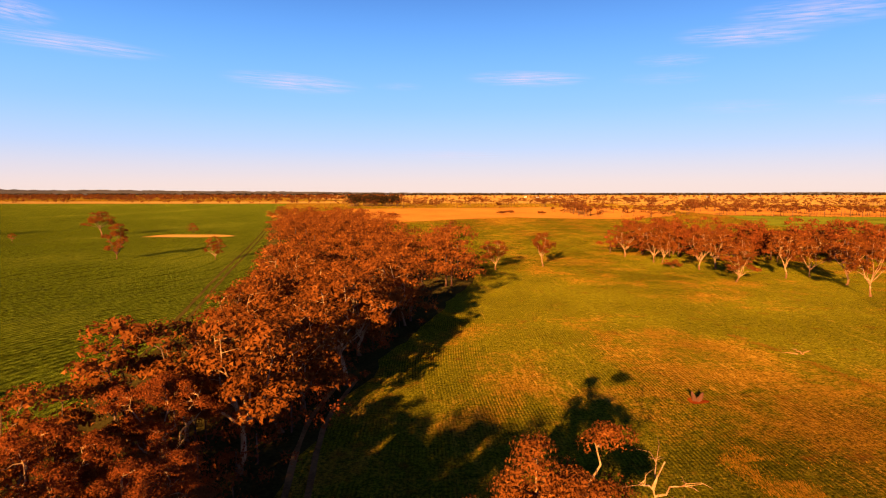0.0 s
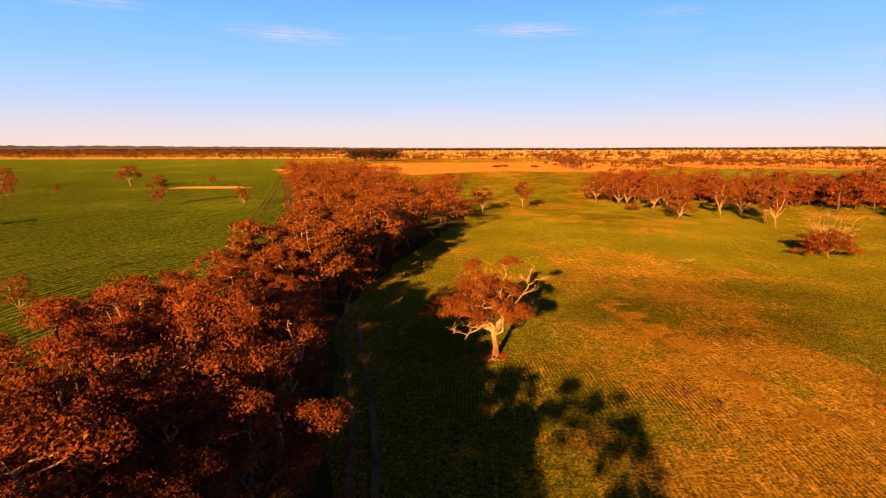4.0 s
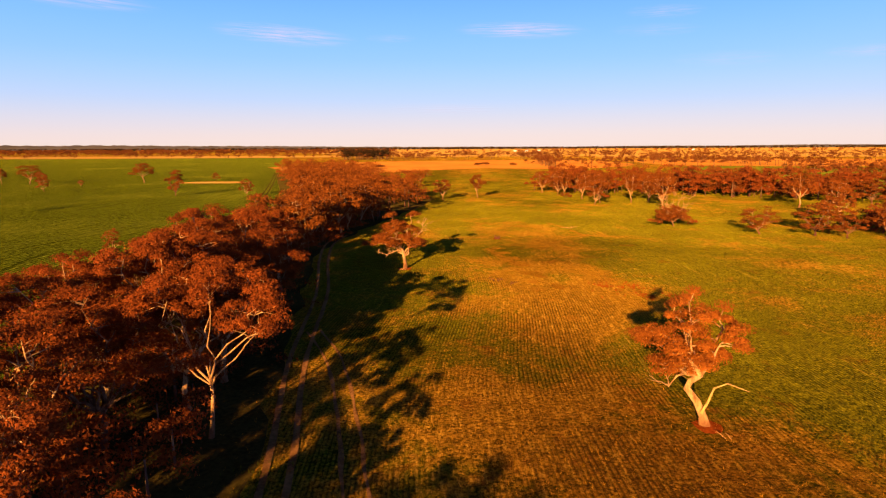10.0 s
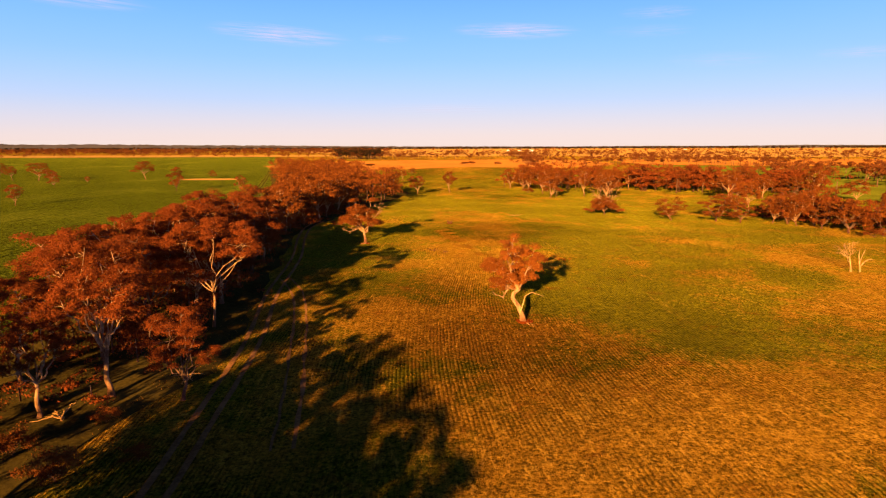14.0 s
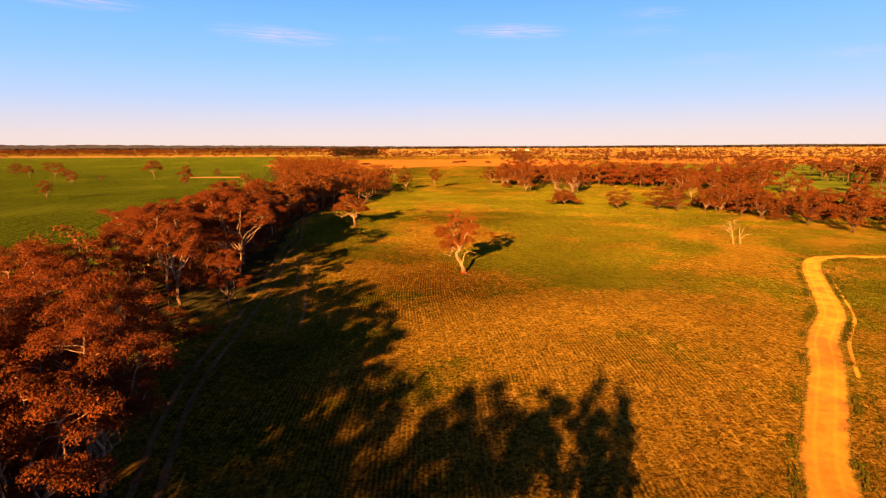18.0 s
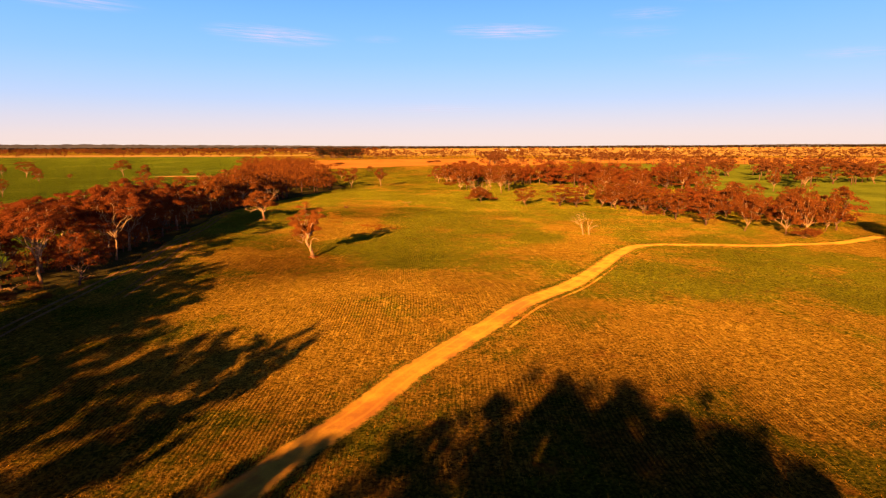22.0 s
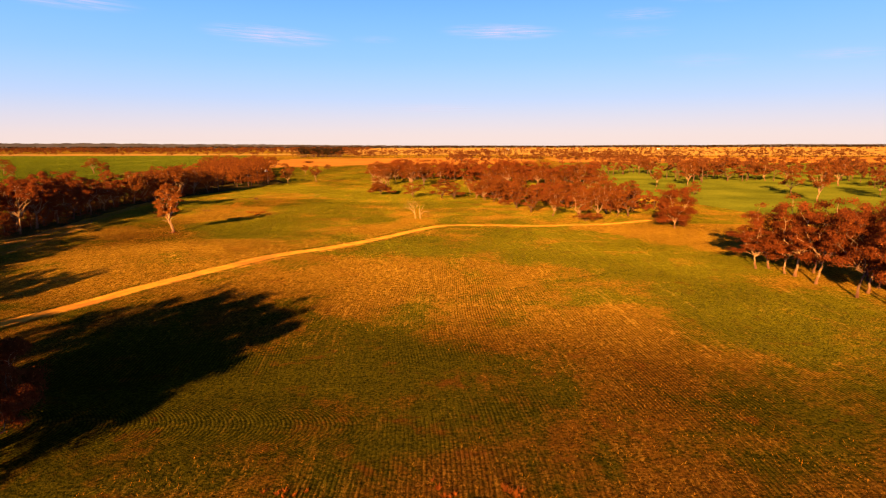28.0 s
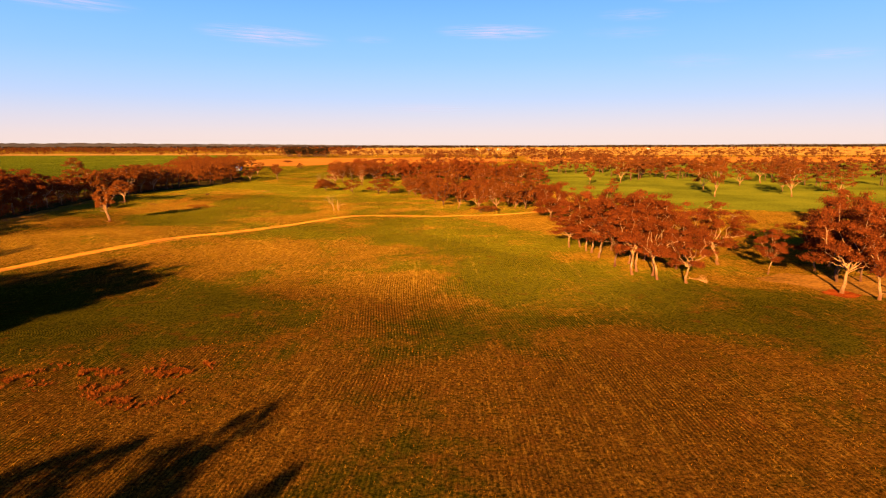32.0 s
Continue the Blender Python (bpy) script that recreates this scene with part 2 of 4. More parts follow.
def mat_leaf(name, dark, light, tip):
    n = Nodes(name)
    info = n.put("ShaderNodeObjectInfo").outputs["Random"]
    isle = n.put("ShaderNodeNewGeometry").outputs["Random Per Island"]
    big = n.noise(n.pos(), 0.35, 2.0)
    f = n.maths("ADD", n.maths("MULTIPLY", info, 0.40), n.maths("ADD", n.maths("MULTIPLY", isle, 0.3), n.maths("MULTIPLY_ADD", big, 0.9, -0.30)))
    c = n.mix(f, dark, light)
    c = n.mix(n.ramp(isle, 0.86, 1.0, 0.0, 0.6), c, tip)
    d = n.put("ShaderNodeBsdfDiffuse", {"Color": c}).outputs[0]
    tr = n.put("ShaderNodeBsdfTranslucent", {"Color": c}).outputs[0]
    return n.surface(n.put("ShaderNodeMixShader", {0: 0.28, 1: d, 2: tr}).outputs[0])


def mat_bark(name, dark, light, base):
    n = Nodes(name)
    a = n.noise(n.pos(1.0, 1.0, 0.35), 2.2, 4.0, 0.65)
    b = n.noise(n.pos(1.0, 1.0, 0.2), 9.0, 3.0, 0.7)
    c = n.mix(n.ramp(n.maths("MULTIPLY_ADD", a, 0.7, n.maths("MULTIPLY", b, 0.3)), 0.36, 0.62), dark, light)
    z = n.put("ShaderNodeSeparateXYZ", {0: n.put("ShaderNodeNewGeometry").outputs["Position"]}).outputs["Z"]
    rough_bark = n.maths("MULTIPLY", n.ramp(n.maths("ADD", z, a), 0.9, 2.4, 1.0, 0.0), 0.8)
    c = n.mix(rough_bark, c, base)
    return n.matte(c, n.bump(b, 0.5, 0.05), 0.8)


def mat_road():
    n = Nodes("packed_earth")
    a = n.noise(n.pos(), 0.35, 5.0, 0.65)
    b = n.noise(n.pos(), 6.0, 4.0, 0.7)
    c = n.mix(n.ramp(a, 0.3, 0.7), (0.30, 0.115, 0.013), (0.50, 0.210, 0.024))
    c = n.mix(n.ramp(b, 0.35, 0.75, 0.35, 0.0), c, (0.16, 0.075, 0.03))
    c = n.mix(n.ramp(n.noise(n.pos(), 0.12, 4.0, 0.6), 0.52, 0.66, 0.0, 0.7), c, (0.22, 0.0625, 0.021))
    off = n.maths("ABSOLUTE", n.put("ShaderNodeAttribute", attribute_name="across").outputs["Fac"])
    rut = n.maths("MULTIPLY", n.ramp(n.maths("ABSOLUTE", n.maths("SUBTRACT", off, 0.40)), 0.0, 0.16, 1.0, 0.0), 0.20)
    c = n.mix(rut, c, (0.56, 0.260, 0.032))
    worn = n.maths("ADD", off, n.maths("MULTIPLY_ADD", n.noise(n.pos(), 0.9, 5.0, 0.75), 0.9, -0.45))
    verge = n.mix(n.ramp(b, 0.35, 0.65), (0.02, 0.01625, 0.003), (0.15, 0.0875, 0.015))
    c = n.mix(n.ramp(worn, 0.70, 0.98), c, verge)
    return n.matte(c, n.bump(b, 0.5, 0.05))


M_PADDOCK, M_CROP, M_ROAD = mat_paddock(), mat_crop(), mat_road()
M_STUBBLE = mat_patchy("dry_stubble", (0.17, 0.0625, 0.015), (0.27, 0.105, 0.024), 0.02, 0.4, 0.15, (1.0, 0.4))
M_STUBBLE_PALE = mat_patchy("pale_stubble", (0.170, 0.088, 0.026), (0.28, 0.150, 0.050), 0.012, 0.3, 0.15)
M_DRYGRASS = mat_patchy("dry_grass", (0.045, 0.02, 0.0066), (0.17, 0.075, 0.018), 0.2, 1.6, 0.12)
M_PASTURE = mat_patchy("green_pasture", (0.036, 0.0425, 0.0048), (0.106, 0.1038, 0.0114), 0.03, 1.2, 0.15)
M_SOIL = mat_patchy("red_soil", (0.065, 0.011, 0.0030), (0.175, 0.034, 0.0080), 0.5, 3.0, 0.08)
# Litter colour is set extra dark for the shade below the trees.
M_LITTER = mat_patchy("shade_dark_litter", (0.018, 0.0125, 0.0042), (0.06, 0.04, 0.012), 0.12, 2.5, 0.12)
M_TRACK = mat_patchy("worn_track", (0.085, 0.036, 0.016), (0.24, 0.105, 0.046), 0.3, 3.0, 0.05)
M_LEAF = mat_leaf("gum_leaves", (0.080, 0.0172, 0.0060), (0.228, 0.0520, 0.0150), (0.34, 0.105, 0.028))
# Brighter copies of the gum leaves, with stronger sunlight put into the colour.
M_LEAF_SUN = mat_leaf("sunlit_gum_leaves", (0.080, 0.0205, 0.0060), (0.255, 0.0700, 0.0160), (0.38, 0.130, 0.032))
M_LEAF_SUN_BRIGHT = mat_leaf("brightly_sunlit_gum_leaves", (0.105, 0.0280, 0.0070), (0.330, 0.0930, 0.0180), (0.46, 0.170, 0.035))
M_LEAF_DULL = mat_leaf("far_leaves", (0.080, 0.0230, 0.0100), (0.200, 0.0600, 0.0190), (0.27, 0.095, 0.032))
M_LEAF_DARK = mat_leaf("pine_leaves", (0.02, 0.0125, 0.009), (0.045, 0.025, 0.015), (0.06, 0.0375, 0.018))
M_BARK = mat_bark("gum_bark", (0.15, 0.0675, 0.039), (0.41, 0.2225, 0.138), (0.13, 0.0475, 0.027))
M_BARK_DARK = mat_bark("rough_bark", (0.06, 0.0275, 0.021), (0.19, 0.0975, 0.072), (0.09, 0.03125, 0.024))
M_DEAD = mat_bark("bleached_wood", (0.24, 0.120, 0.060), (0.50, 0.290, 0.140), (0.36, 0.17, 0.07))


# ---- mesh helpers ----
def mesh_of(name, verts, faces, material, smooth=False):
    me = bpy.data.meshes.new(name)
    me.from_pydata(verts, [], faces)
    me.materials.append(material)
    if smooth:
        me.polygons.foreach_set("use_smooth", [True] * len(me.polygons))
    me.update()
    return me


def leaf_mesh(name, leaves, material):
    """A mesh of loose leaves, from an array (n, 3, 3)."""
    n = len(leaves)
    me = bpy.data.meshes.new(name)
    me.vertices.add(n * 3)
    me.vertices.foreach_set("co", np.ascontiguousarray(leaves, dtype=np.float32).ravel())
    me.loops.add(n * 3)
    me.loops.foreach_set("vertex_index", np.arange(n * 3, dtype=np.int32))
    me.polygons.add(n)
    me.polygons.foreach_set("loop_start", np.arange(0, n * 3, 3, dtype=np.int32))
    me.materials.append(material)
    me.update(calc_edges=True)
    return me


def child(name, me, parent, label=""):
    ob = new(name, me)
    ob.parent = parent
    return tagged(ob, label) if label else ob


def tube(path, radii, sides, verts, faces):
    """Adds a tapered limb along a path to verts and faces."""
    base = len(verts)
    side = Vector((0.31, 0.95, 0.05))
    for i, (p, r) in enumerate(zip(path, radii)):
        d = (path[min(i + 1, len(path) - 1)] - path[max(i - 1, 0)]).normalized()
        a = d.cross(side)
        if a.length < 0.1:
            a = d.cross(Vector((1, 0, 0)))
        a.normalize()
        b = d.cross(a)
        for k in range(sides):
            t = 2 * math.pi * k / sides
            verts.append(p + a * (r * math.cos(t)) + b * (r * math.sin(t)))
    for i in range(len(path) - 1):
        for k in range(sides):
            k2 = (k + 1) % sides
            faces.append((base + i * sides + k, base + i * sides + k2, base + (i + 1) * sides + k2, base + (i + 1) * sides + k))
    faces.append(tuple(base + (len(path) - 1) * sides + k for k in range(sides)))


def arc(rng, p0, way, p1, n, wob):
    """A bent path from p0, leaving along way, to p1."""
    L = (p1 - p0).length
    mid = p0 + way.normalized() * L * 0.5
    pts = []
    for i in range(n):
        t = i / (n - 1)
        p = p0 * (1 - t) ** 2 + mid * (2 * t * (1 - t)) + p1 * t ** 2
        if 0 < i < n - 1:
            p += Vector((rng.uniform(-1, 1), rng.uniform(-1, 1), rng.uniform(-0.7, 0.7))) * (wob * L)
        pts.append(p)
    return pts


def taper(r0, r1, n):
    return [r0 + (r1 - r0) * (i / (n - 1)) ** 0.8 for i in range(n)]


def leaf_sprays(nrng, centres, radii, per, size, flat=0.66, core=0.0, broad=0.34):
    """Domed puffs of leaf sprays round the ends of the branches: an outer shell of small leaves over a dense heart."""
    c = np.repeat(np.array(centres), per, axis=0)
    r = np.repeat(np.array(radii), per)
    n = len(c)
    heart = np.tile(np.arange(per) < int(core * per), len(centres))
    d = nrng.normal(size=(n, 3))
    d /= np.linalg.norm(d, axis=1)[:, None]
    d[:, 2] = np.where(d[:, 2] < -0.25, -d[:, 2] * 0.8, d[:, 2])
    lobe = nrng.normal(size=(len(centres), 3, 3))
    lobe = np.repeat(lobe / np.linalg.norm(lobe, axis=2)[:, :, None], per, axis=0)
    swell = np.einsum("nkj,nj->nk", lobe, d).max(axis=1)
    shell = (0.30 if core == 0 else 0.62) + (0.70 if core == 0 else 0.36) * np.sqrt(nrng.random(n))
    rad = r * np.where(heart, 0.62 * np.cbrt(nrng.random(n)), shell * (0.82 + 0.30 * swell))
    p = c + d * rad[:, None] * np.array([1.0, 1.0, flat])
    loose = nrng.normal(size=(n, 3))
    a = loose * 0.8 + d * 0.5 + np.array([0, 0, -0.45])
    if core > 0:
        a = np.cross(d + nrng.normal(size=(n, 3)) * 0.30, loose) + np.array([0, 0, -0.45])
    a /= np.linalg.norm(a, axis=1)[:, None] + 1e-6
    b = np.cross(a, nrng.normal(size=(n, 3)) if core == 0 else d + nrng.normal(size=(n, 3)) * 0.35)
    b /= np.linalg.norm(b, axis=1)[:, None] + 1e-6
    L = (size * (0.6 + 0.8 * nrng.random(n)) * np.where(heart, 1.4, 1.0))[:, None]
    W = L * broad
    return np.stack([p - a * L / 2 - b * W * 0.5, p + b * W - a * L * 0.1, p + a * L / 2], axis=1)


def rise_at(x, y):
    """The height of the ground: one broad low swell in the paddock."""
    return 1.8 * math.exp(-((x - 54) / 22) ** 2 / 2 - ((y + 70) / 18) ** 2 / 2)


# ---- trees ----
class Kind:
    """One grown tree; the first place takes it itself, later places take copies."""

    def __init__(self, root, h, w):
        self.root, self.h, self.w, self.used = root, h, w, None

    def stand(self, x, y, h, w=None, turn=0.0, label="", group="", z=0.0):
        s = h / self.h
        sw = s if w is None else w / self.w
        m = pose(x, y, z - 0.08 + rise_at(x, y), 0, 0, turn) @ Matrix.Diagonal((sw, sw, s, 1))
        if self.used is None:
            self.root.matrix_basis = m
            self.used = (sw, sw, s)
            ob = self.root
        else:
            u = self.used
            ob = copy_thing(self.root, m @ Matrix.Diagonal((1 / u[0], 1 / u[1], 1 / u[2], 1)))
        return tagged(ob, label, group=group)


def grow(seed, h, w, name="eucalyptus_tree", label="", fork=0.32, limbs=6, low=0.55, subs=5, per=105, size=0.40, clump=0.125,
         leaf=None, bark=None, lean=0.06, trunk_path=None, plan=None, thick=0.018, simple=False, bare_ends=0.0, reach=0.8, tmin=0.35, fine=True, flat=0.66, broad=0.24):
    """A gum tree: trunk, spreading limbs with their branches, and the foliage that each limb carries."""
    rng, nrng = random.Random(seed), np.random.default_rng(seed)
    leaf, bark = leaf or M_LEAF, bark or M_BARK
    root = tagged(new(name), label, "tree")
    root.empty_display_size = 0.5
    r0 = thick * h
    if trunk_path is None:
        top = Vector((rng.uniform(-1, 1) * lean * h, rng.uniform(-1, 1) * lean * h, fork * h))
        trunk_path = arc(rng, Vector((0, 0, 0)), Vector((rng.uniform(-.3, .3), rng.uniform(-.3, .3), 1)), top, 6, 0.03)
    else:
        trunk_path = [Vector(p) for p in trunk_path]
    n = len(trunk_path)
    tv, tf = [], []
    radii = taper(r0, r0 * 0.62, n)
    radii[0] *= 1.35
    tube(trunk_path, radii, 6 if simple else 9, tv, tf)
    if plan is None:
        plan, a0 = [], rng.uniform(0, 6.28)
        for k in range(limbs):
            u = (k + 0.35) / limbs
            R = w * 0.40 * math.sqrt(u) * rng.uniform(0.85, 1.12)
            zz = h * (low + (0.92 - low) * (1 - u ** 1.7) * rng.uniform(0.86, 1.04))
            a = a0 + 2.4 * k + rng.uniform(-0.35, 0.35)
            plan.append((R * math.cos(a), R * math.sin(a), zz, 1.0))
    all_leaf = []
    for ex, ey, ez, leafy in plan:
        lv, lf = ([], []) if not simple else (tv, tf)
        end = Vector((ex, ey, ez))
        s = trunk_path[-1] if rng.random() < 0.6 else trunk_path[-2].lerp(trunk_path[-1], rng.uniform(0.3, 1.0))
        out = Vector((ex - s.x, ey - s.y, 0))
        way = Vector((0, 0, 1)) + out.normalized() * rng.uniform(0.5, 1.0) if out.length > 0.3 else Vector((0, 0, 1))
        path = arc(rng, s - (trunk_path[-1] - trunk_path[-2]) * 0.1, way, end, 5 if simple or not fine else 8, 0.065)
        rl = r0 * rng.uniform(0.40, 0.55)
        tube(path, taper(rl, rl * 0.22, len(path)), 4 if simple else 5, lv, lf)
        centres, rads = [end], [clump * w * rng.uniform(0.9, 1.25)]
        for k in range(subs):
            t = rng.uniform(tmin, 0.98)
            q = t * (len(path) - 1)
            b = path[int(q)].lerp(path[min(int(q) + 1, len(path) - 1)], q % 1)
            a = rng.uniform(0, 6.28)
            go = Vector((math.cos(a), math.sin(a), rng.uniform(-0.1, 0.7))) + out.normalized() * 0.35 if out.length > 0.3 else Vector((math.cos(a), math.sin(a), rng.uniform(-0.1, 0.6)))
            e = b + go.normalized() * w * rng.uniform(0.12, 0.26) * reach
            e.z = min(e.z, h * 0.95)
            bp = arc(rng, b, go + Vector((0, 0, 0.4)), e, 3 if simple or not fine else 5, 0.08)
            if not simple or k < 2:
                tube(bp, taper(rl * 0.5, rl * 0.12, len(bp)), 3, lv, lf)
            if leafy < 0.5:
                for _ in range(5):
                    tw = e + Vector((rng.uniform(-1, 1), rng.uniform(-1, 1), rng.uniform(-0.2, 1))) * (0.09 * w)
                    tube(arc(rng, bp[-2], go, tw, 4, 0.1), taper(rl * 0.20, rl * 0.06, 4), 3, lv, lf)
            elif rng.random() >= bare_ends:
                centres.append(e)
                rads.append(clump * w * rng.uniform(0.75, 1.2))
                if rng.random() < 0.35:
                    centres.append(b.lerp(e, 0.5) + Vector((0, 0, 0.05 * h)))
                    rads.append(clump * w * rng.uniform(0.6, 0.9))
        quads = leaf_sprays(nrng, centres, rads, per, size, flat, 0.28, broad) if leafy >= 0.5 else None
        if simple:
            if quads is not None:
                all_leaf.append(quads)
        else:
            limb = child("limb", mesh_of("limb", lv, lf, bark, True), root)
            if quads is not None:
                child("foliage", leaf_mesh("foliage", quads, leaf), limb)
    child("trunk", mesh_of("trunk", tv, tf, bark, True), root)
    if simple and all_leaf:
        child("crown", leaf_mesh("crown", np.concatenate(all_leaf), leaf), root)
    return Kind(root, h, w)


# ---- the ground ----
def smooth_line(pts, step=2.0):
    """A Catmull-Rom line through points of x, y."""
    P = [Vector((p[0], p[1], 0)) for p in pts]
    P = [P[0] * 2 - P[1]] + P + [P[-1] * 2 - P[-2]]
    out = []
    for i in range(1, len(P) - 2):
        a, b, c, d = P[i - 1:i + 3]
        n = max(2, int((c - b).length / step))
        for k in range(n):
            t = k / n
            out.append(0.5 * ((2 * b) + (c - a) * t + (2 * a - 5 * b + 4 * c - d) * t * t + (3 * b - a - 3 * c + d) * t ** 3))
    out.append(P[-2])
    return out


def sheet(name, outline, z, material, label, category, wob=0.0, step=6.0, kind="structure"):
    """A flat field with an uneven edge, laid on the ground."""
    pts = []
    for (x0, y0), (x1, y1) in zip(outline, outline[1:] + outline[:1]):
        n = max(1, int(math.hypot(x1 - x0, y1 - y0) / step))
        for k in range(n):
            t = k / n
            p = Vector((x0 + (x1 - x0) * t, y0 + (y1 - y0) * t, z))
            v = noise.noise_vector(p * (0.5 / max(step, 0.1)))
            pts.append(p + Vector((v.x, v.y, 0)) * wob)
    bm = bmesh.new()
    f = bm.faces.new([bm.verts.new(p) for p in pts])
    bmesh.ops.triangulate(bm, faces=[f])
    me = bpy.data.meshes.new(name)
    bm.normal_update()
    for f in bm.faces:
        if f.normal.z < 0:
            f.normal_flip()
    bm.to_mesh(me)
    bm.free()
    me.materials.append(material)
    return tagged(new(name, me), label, category, kind=kind)


def ribbon(name, line, profile, material, wob=0.15, seed=1):
    """A strip along a line; profile: (offset, height) across it."""
    verts, faces, m = [], [], len(profile)
    for i, p in enumerate(line):
        d = (line[min(i + 1, len(line) - 1)] - line[max(i - 1, 0)]).normalized()
        s = Vector((d.y, -d.x, 0))
        for k, (o, zz) in enumerate(profile):
            j = noise.noise(Vector((i * 0.35, k * 7.3, seed))) * wob
            q = p + s * (o + j)
            verts.append(q + Vector((0, 0, zz + rise_at(q.x, q.y))))
    for i in range(len(line) - 1):
        for k in range(m - 1):
            faces.append((i * m + k, i * m + k + 1, (i + 1) * m + k + 1, (i + 1) * m + k))
    me = mesh_of(name, verts, faces, material, True)
    w = max(abs(o) for o, _ in profile)
    me.attributes.new("across", "FLOAT", "POINT").data.foreach_set("value", [o / w for _ in line for o, _ in profile])
    return me


def bumps(spots, x, y):
    return sum(math.exp(-((x - a) ** 2 + (y - b) ** 2) / (2 * r * r)) for a, b, r in spots)


# where straw and bare earth show through, and where the young crop is thick
DRY = ((35, 30, 9), (33, 0, 7), (17, -35, 6), (38, 73, 14), (29, -9, 5), (22, -36, 7), (45, -63, 9), (28, -58, 9), (32, -80, 9), (40, -94, 9), (50, -92, 7), (83, -92, 10),
       (116, -120, 9), (89, -82, 9), (127, -114, 10), (141, -160, 9), (150, -168, 9), (153, -146, 8), (60, -72, 6), (110, -160, 10), (105, -90, 12))
GREEN = ((78, 81, 16), (23, 112, 22), (13, -8, 7), (53, 24, 12), (48, -15, 9), (41, -30, 7), (54, -42, 9), (14, 41, 8), (64, 24, 12), (24, -48, 7), (58, -47, 9), (54, -84, 4), (88, -62, 9),
         (78, -80, 6), (85, -137, 8), (92, -126, 8), (141, -108, 10), (51, -22, 10), (147, -79, 14), (99, -137, 7), (131, -143, 6), (172, -137, 10), (78, -130, 9), (120, -60, 16), (110, 20, 18))


def dryness(x, y):
    v = 0.50 if y < 20 else 0.50 - min(0.18, (y - 20) * 0.003)
    if y > 380:
        v += min(0.35, (y - 380) * 0.003)
    v += 0.32 * bumps(DRY, x, y) - 0.24 * bumps(GREEN, x, y)
    return v + 0.34 * noise.noise(Vector((x * 0.035, y * 0.028, 1.7))) + 0.22 * noise.noise(Vector((x * 0.11, y * 0.09, 4.4)))


STRIP = [(137, -26), (150, -23.5), (173, -24), (200, -22), (222, -18), (260, -20), (300, -15), (320, -40), (262, -50), (225, -46), (196, -62), (178, -70), (163, -64), (153, -52), (145, -38)]


def within(x, y, ring):
    """Whether a point lies inside a ring of points."""
    odd = False
    for (x0, y0), (x1, y1) in zip(ring, ring[1:] + ring[:1]):
        if (y0 > y) != (y1 > y) and x < x0 + (x1 - x0) * (y - y0) / (y1 - y0):
            odd = not odd
    return odd


# sun glow, then dimness, put into the ground's colour at these spots
GLOW_SPOTS = ((112, -104, 18), (72, -5, 31), (92, 20, 26), (32, 26, 18), (44, 2, 15), (100, -75, 26), (52, -72, 13), (128, -132, 20), (45, 75, 34), (125, -90, 24), (150, -100, 18))
DIM_SPOTS = ((70, -114, 10), (90, -162, 15), (118, -175, 26), (75, -148, 24), (95, -150, 21), (112, -138, 13), (150, -186, 19), (175, -155, 18), (30, -44, 10), (30, 40, 11), (22, -18, 11), (48, 48, 14))


def glow_at(x, y):
    v = 0.22 + min(0.40, max(0.0, y + 160) * 0.0033) + 0.30 * min(1.2, bumps(GLOW_SPOTS, x, y)) - 0.55 * min(1.1, bumps(DIM_SPOTS, x, y))
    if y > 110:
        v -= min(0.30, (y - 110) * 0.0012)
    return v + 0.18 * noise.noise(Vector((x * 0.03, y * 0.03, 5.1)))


def graded(lo, hi, end_lo, end_hi, step):
    inner = list(np.arange(lo, hi + .1, step))
    out, d = [], step
    x = hi
    while x < end_hi:
        d *= 1.5
        x = min(x + d, end_hi)
        out.append(x)
    pre, d, x = [], step, lo
    while x > end_lo:
        d *= 1.5
        x = max(x - d, end_lo)
        pre.append(x)
    return pre[::-1] + inner + out


gx, gy = graded(-30, 300, -4900, 4900, 2.5), graded(-205, 180, -1200, 4900, 2.5)
nx = len(gx)
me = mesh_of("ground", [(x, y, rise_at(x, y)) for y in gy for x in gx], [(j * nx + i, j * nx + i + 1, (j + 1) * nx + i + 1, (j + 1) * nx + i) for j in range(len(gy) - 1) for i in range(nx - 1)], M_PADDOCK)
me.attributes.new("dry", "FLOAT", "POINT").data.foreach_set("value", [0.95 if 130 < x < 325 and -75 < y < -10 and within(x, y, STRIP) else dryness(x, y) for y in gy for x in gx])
me.attributes.new("glow", "FLOAT", "POINT").data.foreach_set("value", [glow_at(x, y) for y in gy for x in gx])
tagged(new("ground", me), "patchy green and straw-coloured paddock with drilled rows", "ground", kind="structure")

EDGE_L = [(-14, -150), (-26, -110), (-28, -75), (-23, -48), (-27, -30), (-33, 5), (-37, 45), (-41, 100), (-52, 160), (-80, 260), (-120, 400)]
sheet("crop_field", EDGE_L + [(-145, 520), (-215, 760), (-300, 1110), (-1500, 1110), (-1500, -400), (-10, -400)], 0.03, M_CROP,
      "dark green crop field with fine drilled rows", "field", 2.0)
sheet("stubble_field", [(-62, 400), (-20, 440), (60, 510), (130, 474), (180, 500), (230, 560), (250, 640), (240, 800), (150, 840), (0, 800), (-120, 760), (-170, 560), (-120, 430)],
      0.05, M_STUBBLE, "bright orange dry stubble field", "field", 8.0, 12)
sheet("stubble_field", [(265, 560), (420, 500), (800, 520), (900, 760), (420, 850), (290, 800)], 0.05, M_STUBBLE, "orange dry stubble field beyond green pasture", "field", 8.0, 14)
